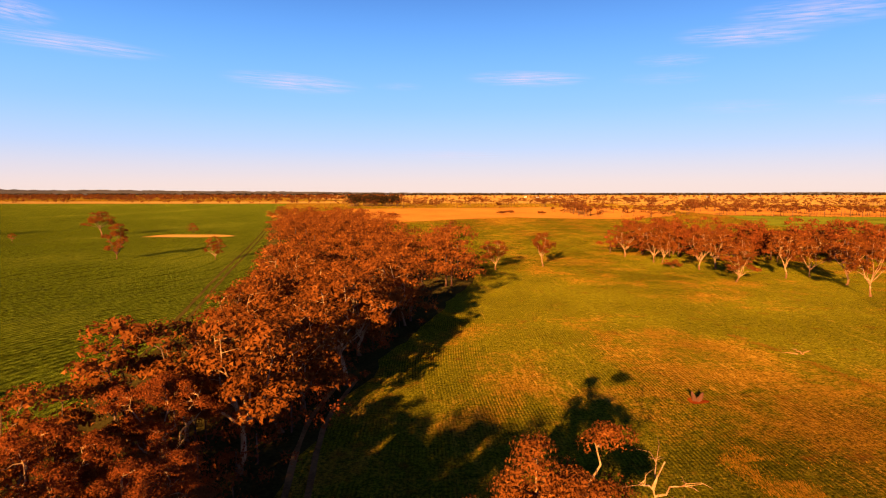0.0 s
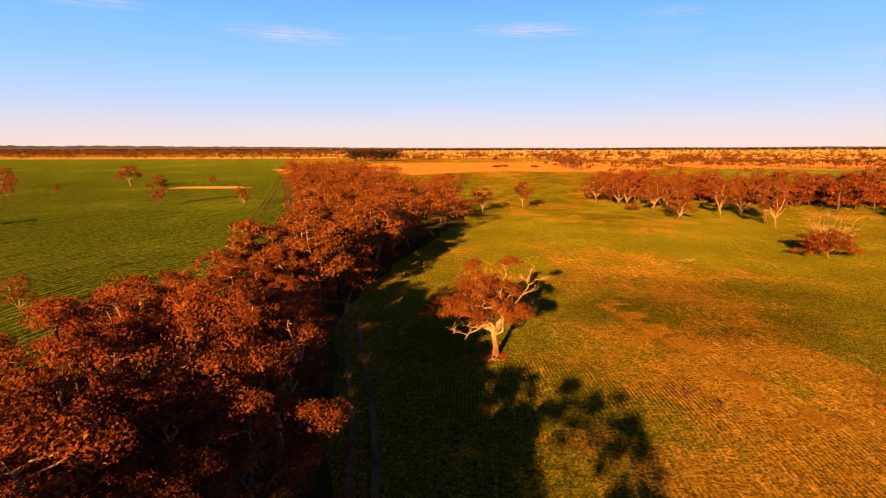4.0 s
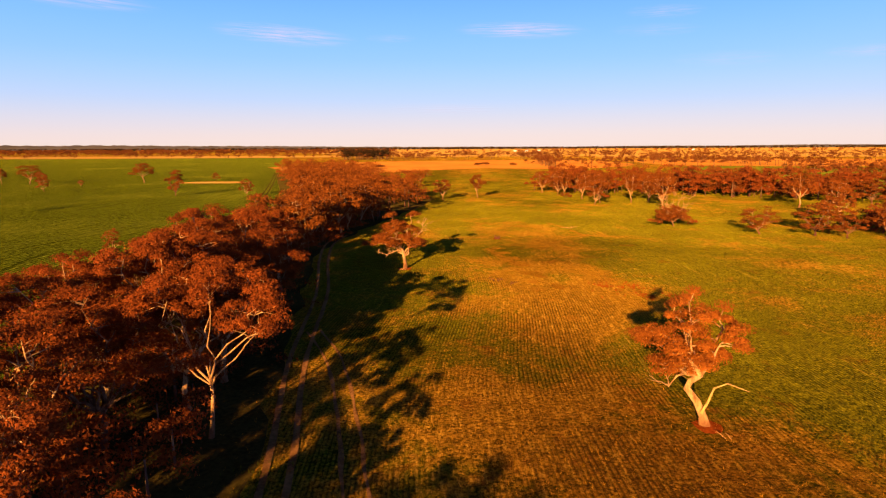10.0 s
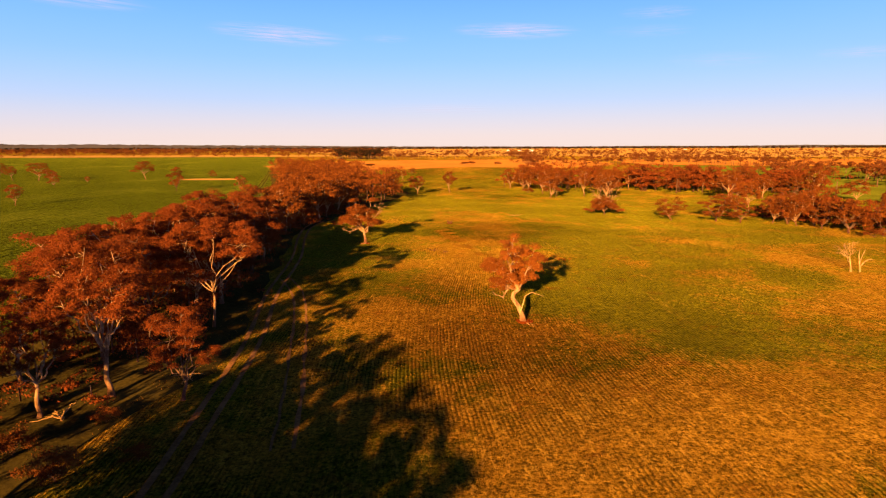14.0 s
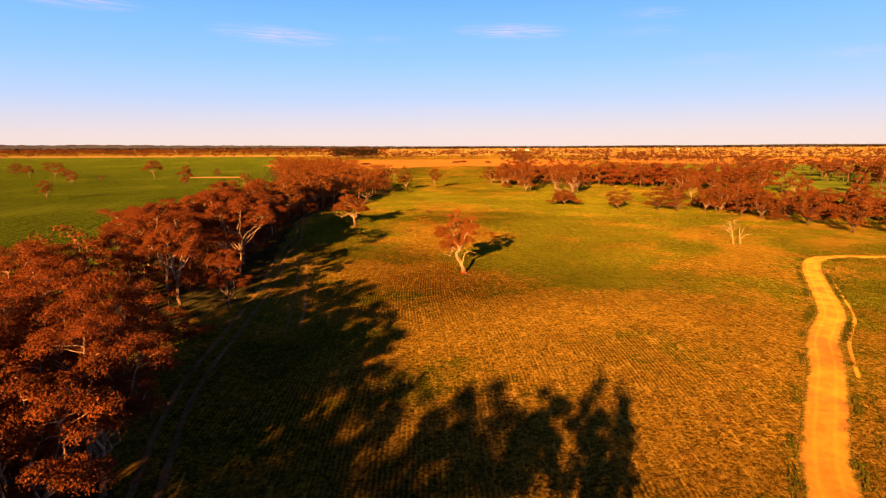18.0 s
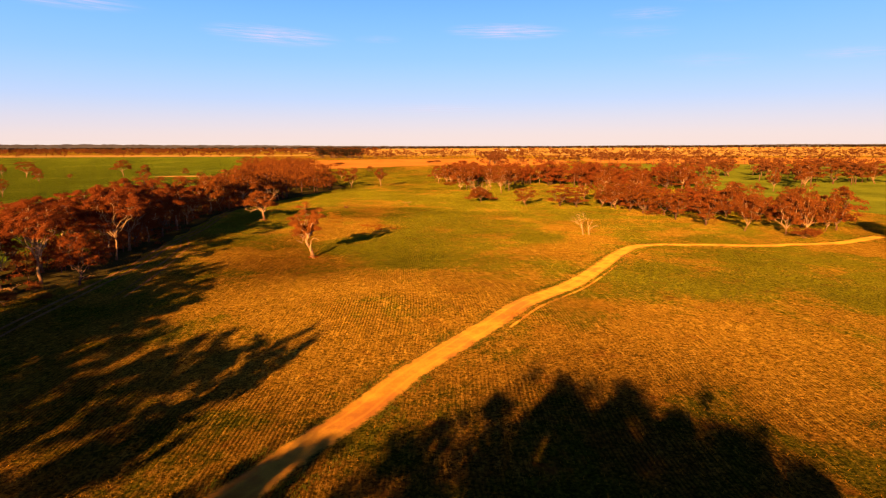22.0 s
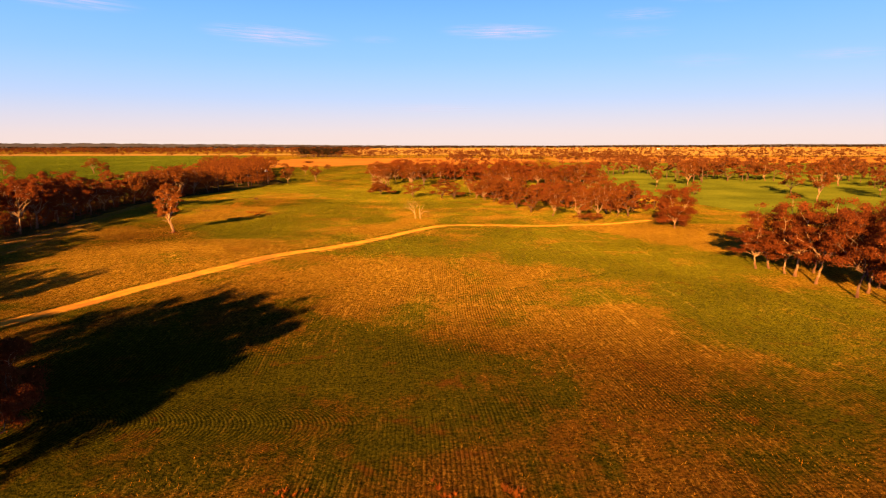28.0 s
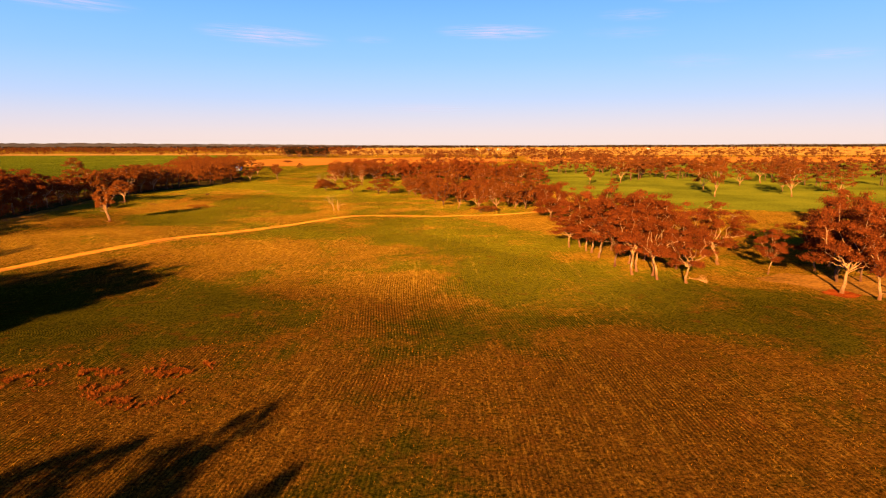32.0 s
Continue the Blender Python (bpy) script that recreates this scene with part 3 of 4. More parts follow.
sheet("stubble_field", [(-1500, 1130), (-420, 1130), (-100, 1180), (-200, 1400), (-1500, 1420)], 0.05, M_STUBBLE_PALE, "pale straw stubble strip beyond the green crop", "field", 10.0, 20)
sheet("stubble_field", [(300, 1000), (1300, 900), (2600, 1400), (2600, 1900), (500, 1500)], 0.05, M_STUBBLE_PALE, "pale far stubble field", "field", 10.0, 20)
sheet("stubble_plain", [(-60, 1190), (900, 1040), (4200, 1150), (4300, 4300), (-1400, 4300), (-420, 1900)], 0.03, M_STUBBLE_PALE, "wide pale plain of stubble below the horizon", "field", 12.0, 40)
sheet("pasture", [(195, 50), (210, -5), (330, -30), (520, 40), (640, 300), (600, 480), (420, 490), (265, 540), (225, 400), (190, 240)], 0.03, M_PASTURE,
      "smooth green pasture between scattered trees", "pasture", 5.0, 8)
sheet("dry_patch", [(-150, 283), (-115, 281), (-104, 290), (-118, 300), (-146, 298)], 0.06, M_STUBBLE_PALE, "bare dry patch in the green crop", "dry patch", 2.0, 4)
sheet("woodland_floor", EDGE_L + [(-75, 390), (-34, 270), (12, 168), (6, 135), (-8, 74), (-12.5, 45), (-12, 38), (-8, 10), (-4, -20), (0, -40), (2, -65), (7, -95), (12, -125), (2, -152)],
      0.055, M_LITTER, "woodland floor of leaf litter and dry grass, darkened for tree shade", "woodland floor", 1.6, 3.0)
sheet("bare_soil", [(184, -113), (189, -121), (200, -128), (230, -134), (236, -118), (205, -112), (190, -110)], 0.03, M_DRYGRASS, "dry reddish ground under gum trees", "soil", 1.6, 2.0)

# the dirt road and the wheel track
ROAD = smooth_line([(-10, -182), (20, -146), (41.3, -120.3), (48, -109.5), (51.5, -104), (55.2, -97), (61, -88.5), (65.5, -82), (69.8, -75), (74.8, -68.7), (79.6, -62.3), (88.6, -46.5), (94, -37), (98.4, -30), (102, -25.6), (107.5, -23),
                    (118.5, -23.6), (130, -25.2), (139, -24), (150, -22.5), (166, -14)], 1.2)
road = tagged(new("dirt_road", ribbon("dirt_road", ROAD, ((-1.65, 0.008), (-1.25, 0.045), (-0.68, 0.025), (0, 0.06), (0.68, 0.025), (1.25, 0.045), (1.65, 0.008)), M_ROAD, 0.13)),
              "graded orange earth road with faint wheel ruts", "road", kind="structure")
TRACK = smooth_line([(20, -143), (15.5, -123), (10.5, -102), (6, -84), (4.2, -66), (1.8, -42), (-2, -20), (-5, 8), (-9.6, 33), (-12, 52), (-11, 66)], 1.2)
track = tagged(new("farm_track"), "worn two-wheel farm track along the trees", "track", kind="structure")
for side in (-0.85, 0.85):
    child("wheel_rut", ribbon("wheel_rut", TRACK, ((side - 0.26, 0.060), (side - 0.1, 0.066), (side + 0.1, 0.066), (side + 0.26, 0.060)), M_TRACK, 0.12, 3 + side), track)

TRACK_2 = smooth_line([(11.4, -66), (9.6, -55), (7.4, -44), (5.2, -33), (1.8, -20), (-2.4, -10)], 1.2)
track_2 = tagged(new("farm_track"), "faint second wheel track in the paddock's shade", "track", kind="structure")
for side in (-0.8, 0.8):
    child("wheel_rut", ribbon("wheel_rut", TRACK_2, ((side - 0.15, 0.022), (side, 0.028), (side + 0.15, 0.022)), M_TRACK, 0.2, 5 + side), track_2)

CROP_TRACK = smooth_line([(-24, 10), (-33, 48), (-42, 85), (-58.4, 150), (-75, 220), (-92, 289), (-128, 430)], 2.0)
track_3 = tagged(new("crop_wheel_track"), "dark pair of wheel marks pressed into the green crop", "track", kind="structure")
for side in (-0.95, 0.95):
    child("wheel_rut", ribbon("wheel_rut", CROP_TRACK, ((side - 0.36, 0.050), (side, 0.042), (side + 0.36, 0.050)), M_LITTER, 0.25, 9 + side), track_3)

# ---- kinds of trees ----
LBL = "reddish-brown eucalyptus with pale limbs in a dense windbreak"
near = [grow(11 + i, 12.0, w, label=LBL, fork=fk, limbs=nl, low=lo, thick=.021, subs=5, broad=.36, per=340, size=0.145, clump=.096, bark=bk, tmin=tm, reach=.72, flat=.70)
        for i, (w, fk, nl, lo, bk, tm) in enumerate(((10.5, .30, 9, .58, M_BARK, .66), (9.5, .36, 8, .62, M_BARK, .66), (11.5, .22, 10, .44, M_BARK_DARK, .55), (10.0, .20, 10, .34, M_BARK_DARK, .5), (11.0, .28, 9, .54, M_BARK, .66), (9.0, .32, 8, .46, M_BARK, .6)))]
LBM = "reddish-brown gum tree in an open stand"
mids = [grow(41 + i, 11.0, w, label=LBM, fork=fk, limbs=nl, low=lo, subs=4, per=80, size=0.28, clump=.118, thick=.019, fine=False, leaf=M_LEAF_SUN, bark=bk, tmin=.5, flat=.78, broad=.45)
        for i, (w, fk, nl, lo, bk) in enumerate(((10.0, .24, 8, .34, M_BARK), (9.0, .28, 8, .38, M_BARK), (11.0, .16, 8, .22, M_BARK), (8.5, .14, 8, .18, M_BARK_DARK)))]
LBF = "distant reddish-brown gum tree"
fars = [grow(61 + i, 11.0, w, label=LBF, fork=fk, limbs=5, low=lo, subs=5, per=40, size=0.95, clump=.145, leaf=M_LEAF_DULL, simple=True, broad=.5)
        for i, (w, fk, lo) in enumerate(((11.0, .28, .48), (9.5, .34, .58)))]
ball = []
for k in range(15):
    u = 0.07 + 0.83 * k / 14
    R = 4.5 * math.sqrt(max(0.10, 1 - ((u - 0.45) / 0.50) ** 2))
    ball.append((R * math.cos(2.4 * k) * .9, R * math.sin(2.4 * k) * .9, 11.0 * u, 1.0))
bushy = grow(81, 11.0, 11.0, label="dense round-crowned gum tree with foliage to the ground", fork=.14, broad=.40, subs=4, per=330, size=0.20, clump=.145, bark=M_BARK, plan=ball, tmin=.6, reach=.7, flat=.8)
oval = []
for seed, w, bk in ((86, 9.5, M_BARK), (87, 10.5, M_BARK_DARK), (88, 8.5, M_BARK)):
    crown = []
    for k in range(12):
        u = 0.27 + 0.65 * k / 11
        R = 0.40 * w * math.sqrt(max(0.05, 1 - ((u - 0.58) / 0.40) ** 2))
        crown.append((R * math.cos(2.4 * k + seed) * .95, R * math.sin(2.4 * k + seed) * .95, 13.0 * u, 1.0))
    oval.append(grow(seed, 13.0, w, label="tall gum with a pale trunk in a sunlit clump", fork=.26, subs=4, broad=.36, per=180, size=0.21, clump=.122, plan=crown, tmin=.55, reach=.7, flat=.75, thick=.014, bark=bk))
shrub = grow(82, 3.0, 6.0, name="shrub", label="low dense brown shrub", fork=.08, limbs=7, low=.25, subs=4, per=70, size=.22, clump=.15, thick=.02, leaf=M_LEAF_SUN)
dead = grow(83, 6.0, 7.0, name="dead_tree", label="leafless bleached dead tree with two golden trunks", fork=.26, limbs=7, low=.5, subs=6, thick=.027, bark=M_DEAD, reach=.8,
            trunk_path=[(0, 0, 0), (-.05, 0, .7), (-.15, .05, 1.3), (-.3, 0, 1.9)], plan=[(-2.6, .4, 4.6, 0), (-1.6, -.8, 5.4, 0), (.3, .5, 5.6, 0), (-.6, 1.4, 4.9, 0), (-3.0, -.4, 3.6, 0)])
for path, rr in (([(1.5, -.3, 0), (1.4, -.3, .8), (1.3, -.2, 1.6), (1.2, 0, 2.9), (1.4, .2, 4.2)], (.17, .14, .11, .07, .02)), ([(1.35, -.3, 1.0), (2.0, -.3, 1.8), (3.0, -.2, 2.3), (4.2, 0, 2.1)], (.11, .09, .06, .02)),
                 ([(1.3, -.2, 1.6), (2.1, .3, 2.8), (2.6, .3, 4.0)], (.09, .06, .02))):
    lv, lf = [], []
    tube([Vector(p) for p in path], rr, 7, lv, lf)
    child("trunk", mesh_of("trunk", lv, lf, M_DEAD, True), dead.root)
thorn = grow(84, 9.0, 10.5, label="half-dead gum bush with bare branches over a low crown", fork=.10, limbs=8, low=.22, subs=5, per=130, size=.24, clump=.115, broad=.4, leaf=M_LEAF_SUN, bark=M_BARK,
             plan=[(4.0 * math.cos(a), 4.0 * math.sin(a), 1.7 + 0.8 * math.sin(2 * a), 1.0) for a in (0, .7, 1.4, 2.1, 2.8, 3.5, 4.2, 4.9, 5.6)] + [(1.8 * math.cos(a), 1.8 * math.sin(a), 3.8, 1.0) for a in (.5, 1.8, 3.0, 4.4)] + [(2.2 * math.cos(a), 2.2 * math.sin(a), 7.2 + .5 * math.sin(3 * a), 0.0) for a in (.4, 1.4, 2.4, 4.0, 5.3)] + [(3.4 * math.cos(a), 3.4 * math.sin(a), 7.0, 0.0) for a in (.1, 2.0, 3.1, 5.0)])

# the lone gum with the bent trunk
lone = grow(91, 11.7, 9.2, label="lone gum with a thick bent pale trunk", leaf=M_LEAF_SUN_BRIGHT, thick=.030, subs=5, broad=.30, per=280, size=.18, clump=.098, reach=.80, tmin=.5,
            trunk_path=[(0, 0, 0), (-.2, .1, .8), (-.7, .1, 1.9), (-1.5, 0, 2.9), (-1.25, -.2, 3.6), (-.5, -.2, 4.3)],
            plan=[(1.1, -.8, 7.6, 1), (-1.5, .3, 10.6, 1), (-4.2, -1.4, 7.6, 1), (-3.0, 1.8, 9.0, 1), (.6, 2.0, 9.2, 1), (-1.6, -2.2, 8.4, 1), (-2.9, 0.2, 2.6, 0), (-4.9, .6, 6.0, 1), (-3.6, -.8, 4.2, 1), (-2.2, 1.8, 5.8, 1), (.7, .6, 5.6, 1), (-1.6, -1.6, 6.0, 1), (-3.0, .8, 3.6, 1)])
lv, lf = [], []
tube([Vector(p) for p in ((-.3, -.3, 1.2), (.1, -.6, 2.2), (.5, -.8, 3.6), (1.4, -.9, 4.2), (2.9, -1.0, 3.9))], (.11, .09, .07, .05, .02), 6, lv, lf)
child("bare_branch", mesh_of("bare_branch", lv, lf, M_DEAD, True), lone.root, "thin leafless pale branch")
lone.stand(33.7, -35.0, 11.7, turn=-30)

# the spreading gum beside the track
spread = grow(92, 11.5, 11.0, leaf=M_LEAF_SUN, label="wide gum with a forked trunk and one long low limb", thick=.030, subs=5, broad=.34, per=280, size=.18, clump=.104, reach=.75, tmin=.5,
              trunk_path=[(0, 0, 0), (0, .1, 1.0), (-.2, .1, 2.0), (-.3, 0, 2.9)],
              plan=[(-2.0, .5, 8.6, 1), (-3.6, -1.5, 6.4, 1), (-7.4, .4, 4.3, 1), (.6, 2.2, 9.6, 1), (2.8, -1.2, 5.2, 1), (-1.5, -2.8, 7.2, 1), (1.5, 2.6, 6.8, 1), (3.6, .5, 9.6, 0), (-2.4, .6, 9.8, 1), (-3.0, -2.6, 2.6, 0), (-4.6, 1.0, 5.4, 1), (2.4, 1.4, 4.6, 1), (-.8, -2.2, 5.0, 1), (.5, .4, 7.6, 1), (-3.4, .8, 8.0, 1), (-5.4, -.8, 4.6, 1)])
spread.stand(6.7, 25.7, 11.5, turn=-9)

# the pale forked gum of the windbreak
white = grow(93, 13.0, 10.5, label="tall gum with a bare pale forked trunk in the windbreak", thick=.0135, subs=6, per=230, size=.21, clump=.094, reach=.75, tmin=.78,
             trunk_path=[(-.4, 0, 0), (-.2, .1, 1.8), (.1, 0, 3.6), (0, 0, 4.9)],
             plan=[(-4.2, -1.2, 10.2, 1), (1.2, -.5, 12.2, 1), (-1.4, 1.5, 12.4, 1), (6.4, -.8, 9.4, 1), (4.4, 1.6, 11.6, 1), (-2.6, -1.8, 11.4, 1), (5.6, 1.0, 10.6, 1), (-5.0, .6, 9.6, 1)])
white.stand(-4.4, -36.2, 13.6, turn=-28)


def inside(x, y, left, right):
    def at(line):
        for (x0, y0), (x1, y1) in zip(line, line[1:]):
            if y0 <= y <= y1:
                return x0 + (x1 - x0) * (y - y0) / (y1 - y0)
        return None
    a, b = at(left), at(right)
    return a is not None and b is not None and a < x < b


# the windbreak
EDGE_R = [(6, -118), (3, -96), (-0.5, -64), (-4, -40), (-7.5, -18), (-10, 5), (-14.5, 35), (-10, 74), (2, 132), (8, 158), (-22, 230), (-62, 392)]
LEFT_IN = [(-10, -150), (-22, -110), (-24, -75), (-19, -48), (-23, -30), (-29, 5), (-30, 38), (-24, 52), (-24, 75), (-33, 100), (-48, 160), (-76, 260), (-116, 400)]
rng = random.Random(5)
spots = [(-4.4, -36.2), (-2.2, -38), (-2, -41), (-5, -41), (-8, -43), (-4, -45), (-1, -45), (-2, -62)]
for x, y, h, k in ((-6.4, -56, 13, 1), (0.4, -57, 9.0, 3), (-10, -60, 9.5, 5), (4.6, -96, 9.5, 1), (-12, -47, 13.5, 0), (2.5, -88, 12.5, 2), (7.0, -99, 12, 4), (-11, -76, 12.5, 0), (-1, -82, 11, 3), (-6, -126, 13, 3), (-9, -115, 12, 0), (-1, -112, 12.5, 2), (5, -111, 12, 3), (1, -118, 13, 4), (-4, -108, 12.5, 5), (-5, -98, 11, 2), (-15, -70, 12.5, 2), (3, -104, 12, 5), (9, -108, 12, 0)):
    near[k].stand(x, y, h, turn=rng.uniform(0, 360), group="windbreak trees")
    spots.append((x, y))
for _ in range(9000):
    y = rng.uniform(-118, 96)
    x = rng.uniform(-46, 8)
    if not inside(x, y, LEFT_IN, EDGE_R):
        continue
    if (x > -15 and -82 < y < -38) or (x < -12 and y < -66) or (x < -5 and y < -84):
        continue
    gap = 5.0 if -32 < y < 2 else 5.1 if y < 0 and x > -15 else 5.4
    if any((x - a) ** 2 + (y - b) ** 2 < gap * gap for a, b in spots):
        continue
    spots.append((x, y))
    h = rng.uniform(8.5, 13.5)
    kinds = near if y < 42 and x > -23 and (y > -44 or x > -17) else mids
    if y < 6 and x > -21:
        h = rng.uniform(10.3, 12.6) if y < -30 else rng.uniform(11.0, 13.2) if x > -14 else rng.uniform(13.2, 15.6)
    if 6 < y < 40:
        h = rng.uniform(9, 10.8) if x < -19 else rng.uniform(6.2, 9.0)
    k = rng.choice(kinds)
    k.stand(x, y, h, k.w * h / k.h * rng.uniform(1.05, 1.32), turn=rng.uniform(0, 360), label=LBL, group="windbreak trees")

# gums behind, whose long shadows cross the paddock
for x, y, h, k in ((25, -134, 14, 1), (14.5, -141, 16, 0), (5, -137, 15.5, 2), (-4, -134, 15, 3), (-2, -150, 14, 2), (16, -158, 15, 0)):
    near[k].stand(x, y, h, turn=rng.uniform(0, 360), label="reddish-brown gum beside the open paddock", group="paddock gums")
for x, y, h, w in ((52.3, -143.5, 12.8, 10), (57.5, -143, 12.6, 10), (62, -144, 12.2, 10), (66, -147, 12.2, 9.5), (69, -150, 11.4, 8), (45, -146, 11.5, 9), (60, -139, 9.5, 8), (66.5, -141, 9, 8), (37.5, -141, 9.5, 7)):
    bushy.stand(x, y, h, w, turn=rng.uniform(0, 360), label="dense reddish-brown gum beside the open paddock", group="paddock gums")
for x, y, h, w in ((33, -147, 10, 8), (29.5, -151, 9.5, 8), (70, -146, 8.5, 7), (2, -148, 15, 10), (8, -152, 15, 10), (3.0, -93, 11.5, 9), (5.6, -105, 11.5, 9), (2.5, -111, 12, 10), (8, -114, 11.5, 9)):
    near[3].stand(x, y, h, w, turn=rng.uniform(0, 360), label="dense reddish-brown gum beside the open paddock", group="paddock gums")
for x, y, h, w in ((29.0, -128.5, 13.4, 7), (10.5, -127, 12.5, 9), (17.5, -130, 12.5, 8), (12, -119, 11.5, 8), (3, -127, 13, 9), (-3, -118, 12.5, 9), (-8, -139, 15, 11), (-14, -134, 15, 11), (-21, -131, 14.5, 11), (-27, -136, 14.5, 11), (-16, -145, 15, 11), (-10, -150, 15, 11), (-5, -158, 15, 11), (5, -161, 14.5, 10)):
    mids[2].stand(x, y, h, w, turn=rng.uniform(0, 360), label="dense reddish-brown gum beside the open paddock", group="paddock gums")
for x, y, h, w in ((99, -208, 13, 6.5), (95.5, -212, 12.5, 8.5), (91, -210, 12, 8), (87, -213, 12.5, 8.5), (103, -218, 13, 6), (80, -216, 12.5, 7)):
    mids[1].stand(x, y, h, w, turn=rng.uniform(0, 360), label="slender gum beside the open paddock", group="paddock gums")


def stand_list(rows, kinds, label, group, seed):
    r = random.Random(seed)
    for x, y, h, w in rows:
        k = kinds[r.randrange(len(kinds))]
        k.stand(x, y, h, w, turn=r.uniform(0, 360), label=label, group=group)


# stand of gums in the middle distance
G = "gums of the middle stand"
stand_list([(62, 195, 10.8, 12), (71, 204, 11, 12), (66.5, 180, 12.8, 12), (68.5, 178, 12, 10), (73, 162, 11.6, 11), (79, 165, 12.2, 12), (72, 139.5, 10, 12), (88, 146, 12.5, 10),
            (96, 149, 11.8, 11), (96, 135, 12.6, 12), (90.5, 120, 13, 11), (76, 146, 11, 9)], [mids[0], mids[2], mids[3]], "reddish-brown gum with pale trunk at the stand's edge", G, 1)
r = random.Random(21)


def stand_inner(g):
    while True:
        t = g.random()
        x, y = 64 + t * 120 + g.uniform(-6, 24), 206 - t * 62 + g.uniform(-6, 34)
        if y > 200 - (x - 62) * 1.9 and (x < 104 or y > 128):
            return x, y


for _ in range(26):
    x, y = stand_inner(np.random.default_rng(r.randrange(10 ** 6)))
    mids[r.randrange(4)].stand(x, y, r.uniform(9, 12.5), turn=r.uniform(0, 360), label=LBM, group=G)
thorn.stand(77.5, 79, 10.8, turn=40, group="paddock gums")
dead.stand(95.6, -7.2, 6.0, turn=5, group="paddock gums")

# the nearer stand, along the road's end
G = "gums of the roadside stand"
stand_list([(93, 64, 7.0, 12.5), (105, 61, 8.8, 12.5), (110, 57, 7.6, 9.5), (119, 56.5, 7.8, 10), (122.5, 51, 8.2, 9.5), (125.5, 45, 8.2, 9), (129, 40, 9, 9), (132, 32, 9.4, 10),
            (122.5, 55, 9.4, 12), (127, 37, 9.4, 11), (131, 21, 9.6, 10), (134, 8, 9.8, 11), (139, -3, 9.8, 10.5), (146, -9, 10.2, 10), (152, -7.4, 10.6, 9), (159, -4.6, 8, 7), (163, -3, 12, 11), (158, 3, 12, 10)],
           mids[2:], "low-branched gum with bleached limbs by the road", G, 2)
taken = [(93, 64), (105, 61)]
for _ in range(60):
    t = r.random()
    x, y = 112 + t * 46 + r.uniform(2, 24), 66 - t * 66 + r.uniform(2, 20)
    if any((x - a) ** 2 + (y - b) ** 2 < 60 for a, b in taken):
        continue
    taken.append((x, y))
    mids[r.randrange(4)].stand(x, y, r.uniform(8, 11), turn=r.uniform(0, 360), label=LBM, group=G)
bushy.stand(166.3, -30.8, 12.2, 11.0, turn=10, group="paddock gums")
for x, y, h, w in ((66.7, 165.7, 2.6, 7), (146, -16, 2.6, 8), (150, -14, 2.2, 5), (128, 30, 2.6, 7), (112, 66, 2.4, 6), (-2.6, -69.5, 2.4, 4.6), (1.6, -67, 1.3, 2.6), (-8, -66, 2.0, 4), (-13, -63, 2.6, 5), (-4, -61, 1.2, 3)):
    shrub.stand(x, y, h, w, turn=x * 9, group="shrubs")

# the clump by the paddock's edge
G = "clump of tall gums"
stand_list([(162.3, -82, 12.5, 11), (159.8, -82, 8.9, 10), (162.5, -86.5, 9.7, 9), (163, -88.5, 14.5, 11), (163, -94, 14.7, 11), (163.5, -102.5, 15.1, 11.5), (167, -100, 14.6, 11), (164.3, -109.5, 14.7, 10), (166, -107, 15.1, 10), (167.5, -110.5, 14.7, 10), (167.2, -113.5, 14.5, 10), (171, -116, 10.6, 9.5),
            (183.4, -101.5, 12.7, 13), (188, -110, 9.2, 5.6), (191.6, -123.3, 14.8, 13), (168, -86, 13.0, 11), (173, -92, 13.5, 11), (171, -97, 13.5, 11), (174, -105, 13.0, 11), (196, -116, 11.9, 10), (201, -121, 13.0, 11), (206, -113, 11.9, 10)],
           oval, "tall gum with a pale trunk in a sunlit clump", G, 3)

stand_list([(196.7, -114.5, 16.5, 11), (194.5, -127, 15.5, 10), (198, -107.5, 11.5, 10), (200, -116, 14.5, 11), (205, -109, 13, 11), (203, -104, 12, 10)],
           oval, "tall dense gum beside bare reddish ground", G, 12)

# scattered trees over the far pasture
G = "scattered pasture gums"
stand_list([(220, 121, 9.8, 8), (218, 71, 6.7, 7), (241, 130, 14, 13), (284, 171, 15, 20), (264, 75, 14, 12), (252, 39, 16, 13), (297, 103, 13, 14), (321, 125, 14, 15), (298, 66, 12.6, 11), (285, 38, 14.5, 14),
            (315, 50, 11, 15), (239, -56, 11, 10), (205, 189, 8.7, 7), (267, 253, 12.7, 18), (290, 345, 13, 22), (292, 251, 11, 20), (268, 173, 14, 17), (307, 170, 12.7, 18), (319, 169, 15, 16), (188, 117, 9.3, 12)], mids, "scattered gum with a long shadow on green pasture", G, 4)
stand_list([(248, -78, 11, 10), (256, -70, 12, 11), (266, -62, 11, 11), (248, -92, 12, 11), (262, -84, 12, 11), (240, -100, 12, 10), (188, 178, 8.8, 15), (141, 125, 12.4, 14), (159, 132, 9.8, 13), (175, 136, 9.5, 15), (183, 136, 13, 12)], mids, "gum with pale limbs among scattered trees", G, 5)
